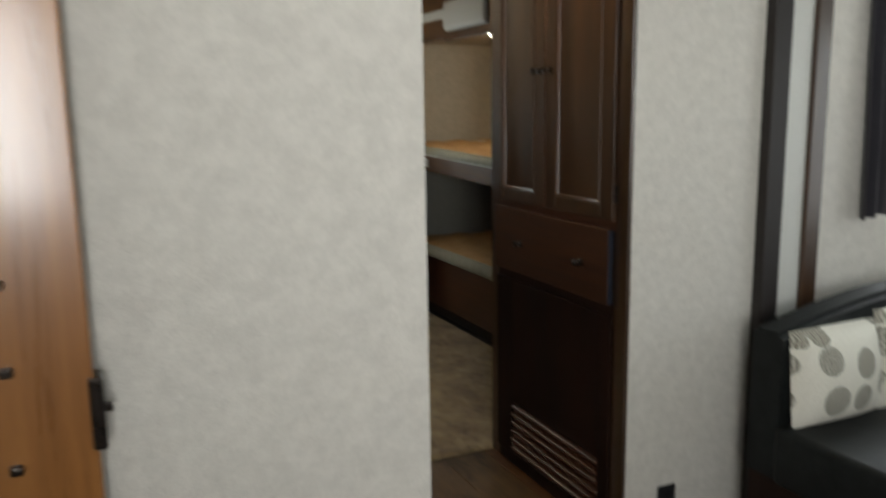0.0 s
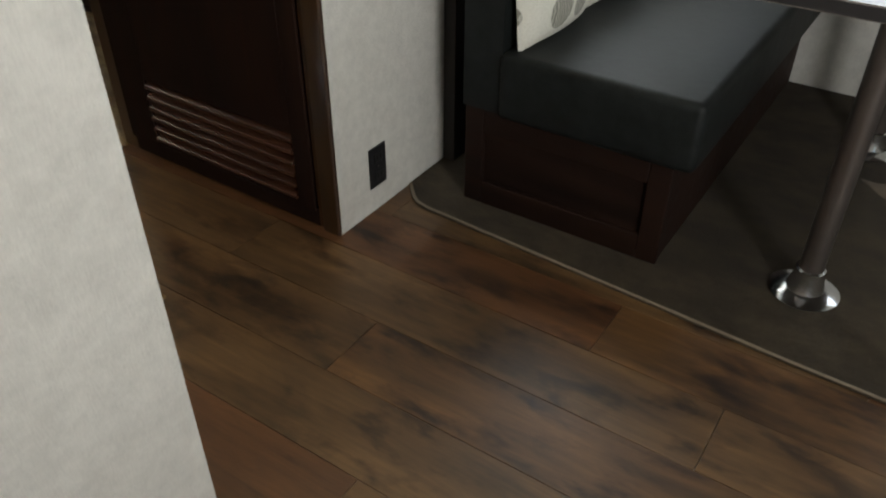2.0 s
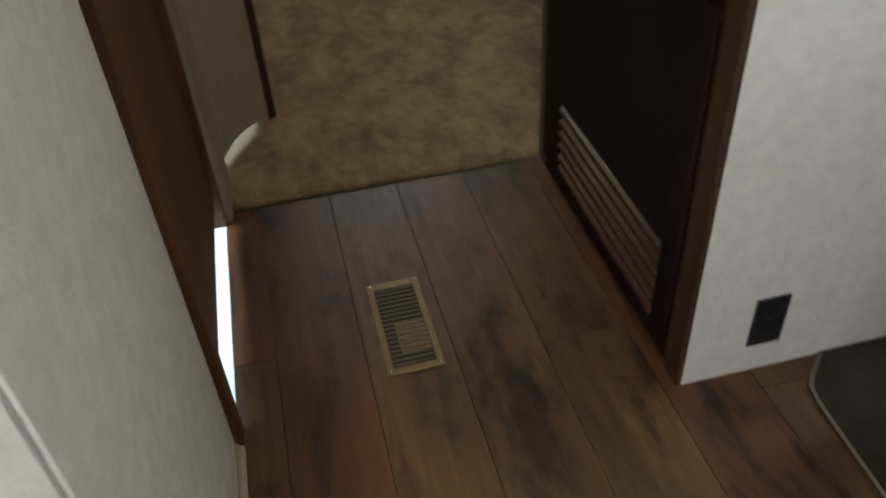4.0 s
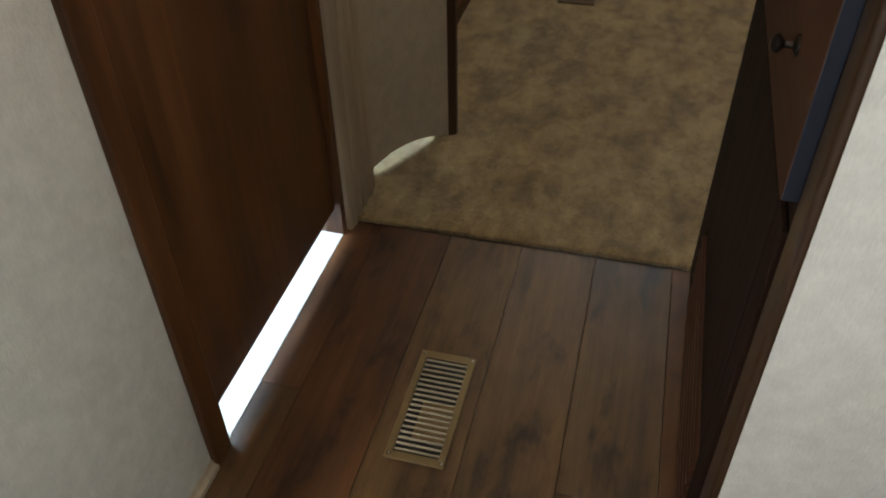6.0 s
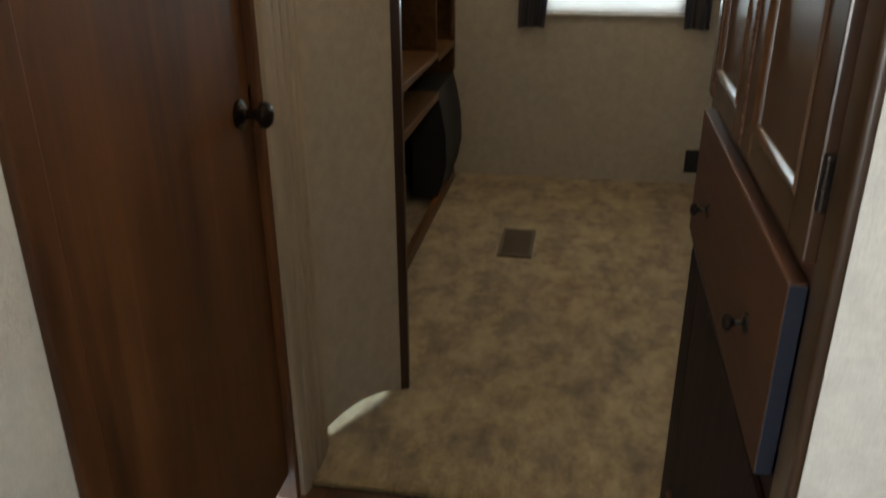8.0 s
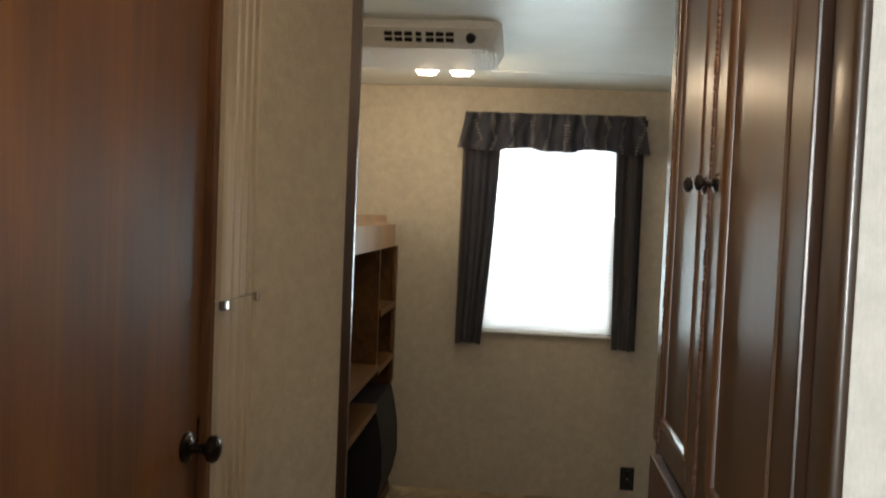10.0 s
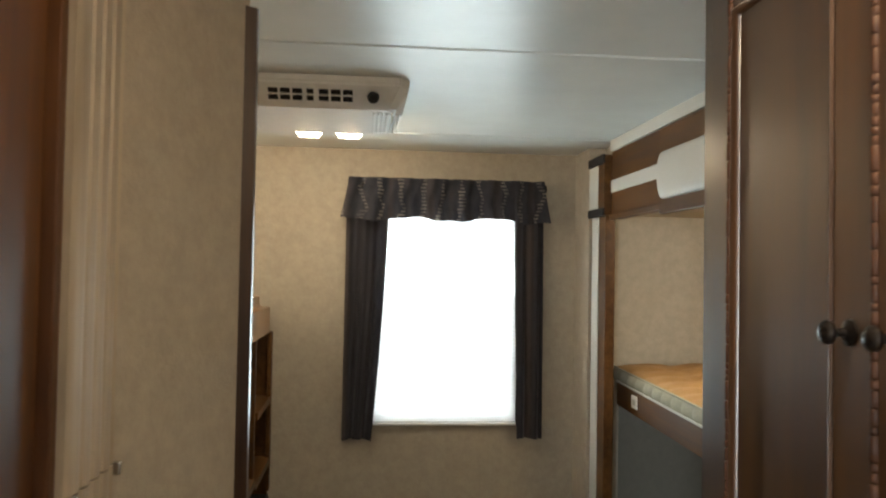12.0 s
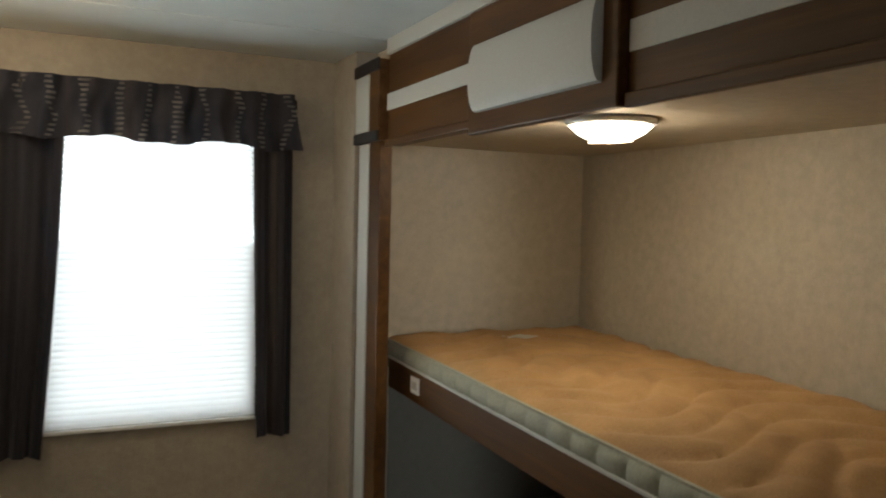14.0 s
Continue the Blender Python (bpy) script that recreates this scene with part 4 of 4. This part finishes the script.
setting("bunk_lining", bm, M_BUNKGREY, "grey lining between the bunks", "wall")
sw = thing("usb_socket", "small white socket plate on the bunk board", "socket", (0.622, 2.923, 1.030))
part("plate", box(-0.005, -0.0002, -0.032, 0.032, -0.026, 0.026, 0.002), M_WHITE, sw)
part("port", box(-0.0062, -0.0045, -0.018, 0.018, -0.012, 0.012, 0.001), M_PAD, sw)
tag = thing("paper_tag", "small paper care tag lying on the mattress", "tag", (1.05, 3.02, 1.150))
bm = bmesh.new()
g = [[bm.verts.new((-0.06 + 0.12 * i / 6, -0.03 + 0.06 * j / 3, 0.003 + 0.004 * math.sin(i * 1.3 + j))) for i in range(7)] for j in range(4)]
for a, b in zip(g, g[1:]):
    for i in range(6):
        bm.faces.new((a[i], a[i + 1], b[i + 1], b[i]))
bmesh.ops.solidify(bm, geom=list(bm.faces), thickness=0.0008)
part("paper", bm, M_PAD, tag, smooth=True)


def dome_lamp(at, label, r=0.085, rot=0.0, name="dome_lamp"):
    o = thing(name, label, "ceiling lamp", at, "ceiling lamps")
    o.rotation_euler = (0, 0, rot)
    bm = bmesh.new()
    add_lathe(bm, [(0, 0), (r * 1.08, 0), (r * 1.10, -0.006), (r * 1.06, -0.014), (r * 0.98, -0.016), (r * 0.98, -0.012), (0, -0.012)], None, 32)
    part("base", bm, M_WHITE, o, "white plastic lamp base", smooth=40)
    bm = bmesh.new()
    add_lathe(bm, [(r * 0.97, -0.013), (r * 0.93, -0.021), (r * 0.80, -0.034), (r * 0.60, -0.045), (r * 0.32, -0.053), (0, -0.055)], None, 32)
    l = part("lens", bm, M_LENS, o, "glowing ribbed lens", smooth=60)
    l.visible_shadow = False
    part("band", box(-0.004, 0.004, -r * 0.55, r * 0.55, -0.058, -0.013, 0.002), M_WHITE, o)
    return o


dome_lamp((0.87, 2.30, 1.806), "lit white dome lamp under the bunk ceiling", 0.105, radians(35))
dome_lamp((-0.695, 2.81, H), "lit white dome lamp on the ceiling", 0.070, radians(90))
dome_lamp((-0.545, 2.81, H), "lit white dome lamp on the ceiling", 0.070, radians(90))

# Housing for the added corridor bulb, out of view.
dome_lamp((-0.13, 0.22, H), "unseen dome lamp added on the corridor ceiling to warm the door", 0.085, radians(90))
side = dome_lamp((-1.849, 2.55, 1.82), "lit white dome lamp on the wall over the side bunk", 0.085)
side.rotation_euler = (0, radians(-90), 0)

# ---------------------------------------------------------------- roof air conditioner
AO = (-0.66, 2.22, H)
ac = thing("air_conditioner", "white ceiling air conditioner with front vents and a dark dial", "air conditioner", AO)
bm = bmesh.new()
# shell: chamfered tray, narrower below
top = [(-0.96, 2.05), (-0.385, 2.05), (-0.355, 2.085), (-0.355, 2.56), (-0.385, 2.60), (-0.96, 2.60), (-0.985, 2.56), (-0.985, 2.085)]
low_ = [(-0.67 + (x + 0.67) * 0.88, 2.325 + (y - 2.325) * 0.80) for x, y in top]
ls = [[bm.verts.new((x, y, z)) for x, y in c] for c, z in ((top, H - 0.001), (top, H - 0.022), (low_, H - 0.085))]
for a, b in zip(ls, ls[1:]):
    for i in range(8):
        bm.faces.new((a[i], a[(i + 1) % 8], b[(i + 1) % 8], b[i]))
bm.faces.new(ls[-1])
bmesh.ops.recalc_face_normals(bm, faces=bm.faces)
bmesh.ops.bevel(bm, geom=list(bm.edges), offset=0.006, segments=2, affect='EDGES')
part("shell", sub(bm, AO), M_WHITE, ac, smooth=35)
# the front face slopes; its frame carries vents and dial
fm = Matrix.Translation((-0.645, 2.077, H - 0.0535)) @ Matrix.Rotation(math.atan2(0.054, 0.063), 4, 'X')


def on_front(bm):
    bmesh.ops.transform(bm, matrix=fm, verts=bm.verts)
    return sub(bm, AO)


for row in (-1, 1):
    for k in range(7):
        x = -0.115 + k * 0.0345 + (0.006 if k > 2 else 0)
        # Near-black boxes on the face stand in for shaded vent openings.
        part("vent_shade", on_front(box(x, x + (0.028 if k not in (3,) else 0.020), -0.0015, 0.004, row * 0.0110 - 0.0078, row * 0.0110 + 0.0078, 0.001)), M_BLACK_SHADE, ac)
bm = bmesh.new()
add_lathe(bm, [(0.0, 0.014), (0.013, 0.014), (0.017, 0.008), (0.018, 0.0)], Matrix.Translation((0.185, -0.001, 0.0)) @ pose(0, 0, 0, 90), 24)
part("dial", on_front(bm), M_BLACK, ac, "dark round control dial", smooth=40)
for k in range(7):
    part("grille_rib", sub(box(-0.46 + k * 0.0135, -0.4535 + k * 0.0135, 2.15, 2.48, H - 0.0905, H - 0.0845, 0.0015), AO), M_WHITE, ac)
    part("grille_rib", sub(box(-0.92 + k * 0.0135, -0.9135 + k * 0.0135, 2.15, 2.48, H - 0.0905, H - 0.0845, 0.0015), AO), M_WHITE, ac)

# ---------------------------------------------------------------- left storage unit under a bunk
SO = (-1.36, 2.8, 0)
unit = thing("storage_unit", "dark wooden wall unit with open shelves and a rounded top", "shelf unit", SO)


def spart(name, bm, mat, label="", smooth=False):
    return part(name, sub(bm, SO), mat, unit, label, smooth)


y0, y1 = 1.55, 3.36
bm = box(-1.84, -0.880, y0, y1 - 0.06, 1.27, 1.425)
bmesh.ops.bevel(bm, geom=[e for e in bm.edges if all(v.co.x > -0.89 for v in e.verts) and abs(e.verts[0].co.z - e.verts[1].co.z) < 1e-5 and e.verts[0].co.z > 1.4], offset=0.045, segments=5, affect='EDGES')
bmesh.ops.bevel(bm, geom=[e for e in bm.edges if all(v.co.y > 3.25 and v.co.x > -0.95 for v in e.verts)], offset=0.02, segments=3, affect='EDGES')
spart("top_slab", bm, M_OAK, "light tan rounded top rail", 40)
spart("end_panel", box(-1.84, -0.882, y1 - 0.018, y1, 0.0, 1.27), M_WALNUT)
spart("end_panel", box(-1.84, -0.882, y0, y0 + 0.018, 0.0, 1.27), M_WALNUT)
# Shelf back is near-black: the shade inside is put into its colour.
spart("back_panel", box(-1.84, -1.825, y0 + 0.018, y1 - 0.018, 0.0, 1.27), M_BLACK_SHADE)
for y in (2.88,):
    spart("divider", box(-1.82, -0.882, y, y + 0.022, 0.72, 1.27, 0.002), M_WALNUT)
spart("shelf", box(-1.82, -0.872, y0 + 0.018, 2.88, 0.715, 0.745, 0.003), M_WALNUT)
spart("shelf", box(-1.82, -0.872, 2.902, y1 - 0.018, 0.96, 0.99, 0.003), M_WALNUT)
spart("shelf", box(-1.82, -0.872, 2.88, y1 - 0.018, 0.695, 0.725, 0.003), M_WALNUT)
spart("shelf", box(-1.82, -0.872, y0 + 0.018, 2.88, 0.53, 0.565, 0.003), M_WALNUT)
spart("stile", box(-0.892, -0.872, y1 - 0.045, y1 - 0.001, 0.58, 1.27, 0.003), M_WALNUT)
spart("bottom_rail", box(-0.897, -0.872, y0 + 0.018, y1 - 0.018, 0.0, 0.06, 0.003), M_WALNUT)
bm = bmesh.new()
prof = [(-0.882, 0.06), (-0.858, 0.12), (-0.838, 0.22), (-0.842, 0.36), (-0.862, 0.48), (-0.882, 0.56), (-1.0, 0.56), (-1.0, 0.06)]
a_ = [bm.verts.new((x, 2.88, z)) for x, z in prof]
b_ = [bm.verts.new((x, y1 - 0.001, z)) for x, z in prof]
for i in range(len(prof)):
    bm.faces.new((a_[i], a_[(i + 1) % len(prof)], b_[(i + 1) % len(prof)], b_[i]))
bm.faces.new(a_)
bm.faces.new(b_[::-1])
bmesh.ops.recalc_face_normals(bm, faces=bm.faces)
spart("bowed_door", bm, M_BLACK_SHADE, "black bowed lower door", 40)

# ---------------------------------------------------------------- dinette slide
TO = (0.6, -0.02, 0)
tp = thing("slide_trim_post", "dark wooden slide trim with a pale padded strip", "post", TO)
part("dark_board", sub(box(0.480, 0.552, -0.040, -0.0005, 0.0, 2.10, 0.003), TO), M_DARK, tp)
part("inset_strip", sub(box(0.552, 0.650, -0.030, -0.0005, 0.0, 2.10, 0.003), TO), M_PAD, tp, "pale padded strip")
part("outer_board", sub(box(0.650, 0.715, -0.045, -0.0005, 0.0, 2.10, 0.004), TO), M_CHERRY, tp)

BO2 = (0.9, -0.45, 0)
bench = thing("dinette_bench", "grey upholstered dinette bench on a dark wooden base", "bench", BO2)


def bpart(name, bm, mat, label="", smooth=False, parent=None):
    return part(name, sub(bm, BO2), mat, parent or bench, label, smooth)


# Bench base and end frame use the same wood with shade in its colour.
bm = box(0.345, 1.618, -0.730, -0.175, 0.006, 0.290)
bpart("base", bm, M_SHADED_RAIL)
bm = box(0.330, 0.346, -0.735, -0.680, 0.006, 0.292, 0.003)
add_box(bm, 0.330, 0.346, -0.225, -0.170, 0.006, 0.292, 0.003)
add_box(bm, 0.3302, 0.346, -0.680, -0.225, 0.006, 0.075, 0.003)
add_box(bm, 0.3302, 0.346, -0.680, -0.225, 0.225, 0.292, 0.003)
bpart("end_frame", bm, M_SHADED_RAIL)
bm = box(0.310, 1.616, -0.785, -0.270, 0.285, 0.462, 0.022, 4)
bpart("seat_cushion", bm, M_LEATHER, "grey leatherette seat cushion", 40)
bm = bmesh.new()
# back frame with an arched top
n = 16
front, back = [], []
for k in range(n + 1):
    u = k / n
    x = 0.325 + 1.08 * u
    z = 0.735 + 0.115 * math.sin(math.pi * (0.08 + 0.72 * u)) - 0.115 * math.sin(math.pi * 0.08)
    front.append((x, z))
vf = [bm.verts.new((x, -0.275, z)) for x, z in front]
vb = [bm.verts.new((x, -0.165, z)) for x, z in front]
lf = [bm.verts.new((x, -0.275, 0.293)) for x, z in front]
lbk = [bm.verts.new((x, -0.165, 0.293)) for x, z in front]
for i in range(n):
    bm.faces.new((vf[i], vf[i + 1], vb[i + 1], vb[i]))
    bm.faces.new((lf[i], lf[i + 1], vf[i + 1], vf[i]))
    bm.faces.new((vb[i], vb[i + 1], lbk[i + 1], lbk[i]))
bm.faces.new((lf[0], vf[0], vb[0], lbk[0]))
bm.faces.new((lf[-1], lbk[-1], vb[-1], vf[-1]))
bmesh.ops.recalc_face_normals(bm, faces=bm.faces)
bmesh.ops.bevel(bm, geom=[e for e in bm.edges if e.is_boundary is False and all(v.co.z > 0.7 for v in e.verts) and abs(e.verts[0].co.y - e.verts[1].co.y) < 1e-5], offset=0.018, segments=3, affect='EDGES')
bpart("back_frame", bm, M_LEATHER, "dark grey leatherette back rim", 45)
for k in range(3):
    xa = 0.345 + 0.345 * k
    bm = bmesh.new()
    nx_, nz_ = 14, 12
    rows = []
    zt = 0.700 + (0.040, 0.062, 0.055)[k]
    for j in range(nz_ + 1):
        v = j / nz_
        r = []
        for i in range(nx_ + 1):
            u = i / nx_
            puff = (math.sin(math.pi * min(max(u, 0.0), 1.0)) ** 0.35) * (math.sin(math.pi * v) ** 0.4)
            slope = 0.05 * (1 - v)
            r.append(bm.verts.new((xa + 0.345 * u, -0.276 - 0.075 * puff - slope * 0.6, 0.455 + (zt - 0.455) * v)))
        rows.append(r)
    for a, b in zip(rows, rows[1:]):
        for i in range(nx_):
            bm.faces.new((a[i], a[i + 1], b[i + 1], b[i]))
    bmesh.ops.recalc_face_normals(bm, faces=bm.faces)
    bpart("back_pad", bm, M_PRINT, "cream back pad printed with olive discs", 70)

TBO = (0.9, -1.15, 0)
tab = thing("dinette_table", "dinette table with shiny stone-look top on pedestal legs", "table", TBO)
bm = bmesh.new()
pts = []
for cx, cy, a0 in ((0.39, -0.84, 90), (0.39, -1.42, 180), (1.48, -1.42, 270), (1.48, -0.84, 0)):
    for k in range(7):
        a = radians(a0 + 15 * k)
        pts.append((cx + 0.09 * math.cos(a), cy + 0.09 * math.sin(a)))
add_prism(bm, pts, 0.705, 0.735)
part("tabletop", sub(bm, TBO), M_TABLE, tab, "glossy brown-grey laminate top")
bm = bmesh.new()
pts2 = [(0.9 + (x - 0.9) * 1.006, -1.125 + (y + 1.125) * 1.01) for x, y in pts]
add_prism(bm, pts2, 0.708, 0.732)
part("edge_band", sub(bm, TBO), M_RUBBER, tab, "black edge band")
for x, y in ((0.434, -1.070), (1.25, -1.070)):
    bm = bmesh.new()
    add_lathe(bm, [(0.028, 0.012), (0.028, 0.70)], Matrix.Translation((x, y, 0)), 20)
    leg = part("leg", sub(bm, TBO), M_POLE, tab, "satin grey-brown metal pedestal leg", smooth=40)
    bm = bmesh.new()
    add_lathe(bm, [(0.082, 0.0065), (0.082, 0.010), (0.070, 0.016), (0.045, 0.022), (0.036, 0.050), (0.034, 0.075), (0.029, 0.078)], Matrix.Translation((x, y, 0)), 28)
    part("socket", sub(bm, TBO), M_CHROME, leg, "chrome floor socket", smooth=40)

# dinette end window with curtain
win2 = thing("window_2", "bright dinette window with a dark sill", "window", (1.33, 0.02, EZ0), kind="structure")
W2 = (1.33, 0.02, EZ0)
for b in ((EX0, EX0 + 0.02, 0.004, 0.04, EZ0, EZ1), (EX1 - 0.02, EX1, 0.004, 0.04, EZ0, EZ1), (EX0 + 0.02, EX1 - 0.02, 0.004, 0.04, EZ0, EZ0 + 0.02), (EX0 + 0.02, EX1 - 0.02, 0.004, 0.04, EZ1 - 0.02, EZ1)):
    part("window_frame", sub(box(*b, 0.002), W2), M_DARK, win2)
pn = part("pane", sub(box(EX0 + 0.02, EX1 - 0.02, 0.030, 0.034, EZ0 + 0.02, EZ1 - 0.02), W2), M_GLASS, win2)
pn.visible_shadow = False
setting("backdrop_dinette", box(0.70, 1.95, 0.30, 0.32, 0.6, 2.09), M_OUTSIDE, "blown-out bright daylight outside the dinette window", "backdrop")
win3 = thing("window_3", "wide dinette window", "window", (1.64, -1.55, SZ0), kind="structure")
W3 = (1.64, -1.55, SZ0)
for b in ((1.625, 1.665, SX0, SX0 + 0.02, SZ0, SZ1), (1.625, 1.665, SX1 - 0.02, SX1, SZ0, SZ1), (1.625, 1.665, SX0 + 0.02, SX1 - 0.02, SZ0, SZ0 + 0.02), (1.625, 1.665, SX0 + 0.02, SX1 - 0.02, SZ1 - 0.02, SZ1)):
    part("window_frame", sub(box(*b, 0.002), W3), M_DARK, win3)
pn = part("pane", sub(box(1.654, 1.658, SX0 + 0.02, SX1 - 0.02, SZ0 + 0.02, SZ1 - 0.02), W3), M_GLASS, win3)
pn.visible_shadow = False
cur2 = thing("curtain_panel", "dark brown pleated curtain beside the dinette window", "curtain")
drape("curtain", 0.900, 1.075, 0.905, 1.065, 0.995, 1.85, -0.012, 2.5, 0.045, M_CURTAIN, cur2, 0.008, 7)

# tall honey-coloured door beside the wall
HO = (-1.63, -0.55, 0)
hd = thing("door_2", "glossy honey-coloured wooden door with black latch", "door", HO, kind="structure")
part("door_leaf", sub(box(-1.848, -1.450, -0.575, -0.540, 0.01, 2.00, 0.004), HO), M_HONEY, hd)
lt = part("latch", sub(box(-1.459, -1.438, -0.584, -0.530, 0.868, 0.984, 0.005), HO), M_BRONZE, hd, "black metal door latch")
part("latch_tongue", sub(box(-1.439, -1.426, -0.566, -0.552, 0.922, 0.936, 0.003), HO), M_BRONZE, lt)
for z in (1.14, 1.01, 0.86):
    part("hook", sub(box(-1.574, -1.556, -0.592, -0.5745, z - 0.007, z + 0.007, 0.003), HO), M_BRONZE, hd, "black metal hook")
setting("wall_door_head", box(-1.85, -1.41, -0.50, -0.46, -0.012, H - 0.001), M_WALL, "pale wall behind the wooden door", "wall")

# ---------------------------------------------------------------- vinyl planks, piece by piece
floor = thing("floor", "brown rustic wood-look vinyl planks in the corridor and living area", "floor", (0, 0, 0), kind="structure")
PW, GAP = 0.1835, 0.0006
PX = -0.953
# where the butt joint of each plank row lies
BUTT = {0: 0.302, 1: -0.52, 2: -0.93, 3: -0.285, 4: 0.188, 5: -0.730, 6: -0.05}
plank_mesh = {}


def plank(x, y, w, l):
    key = (round(w, 3), round(l, 3))
    if key not in plank_mesh:
        plank_mesh[key] = mesh_of("plank", box(-w / 2 + GAP, w / 2 - GAP, -l / 2 + GAP, l / 2 - GAP, -0.012, 0.0, 0.0006, 1), M_PLANK)
    ob = new("plank", plank_mesh[key])
    ob.location = (x, y, 0)
    ob.parent = floor


for i in range(-5, 7):
    xa, xb = max(PX + i * PW, -1.85), PX + i * PW + PW
    y = BUTT.get(i, 0.3 - ((i * 0.43) % 1.0) * 1.22)
    ys = [0.864]
    while y > -4.6:
        ys.append(y)
        y -= 1.22
    ys.append(-4.6)
    for a, b in zip(ys, ys[1:]):
        if a - b > 0.02:
            plank((xa + xb) / 2, (a + b) / 2, xb - xa, a - b)
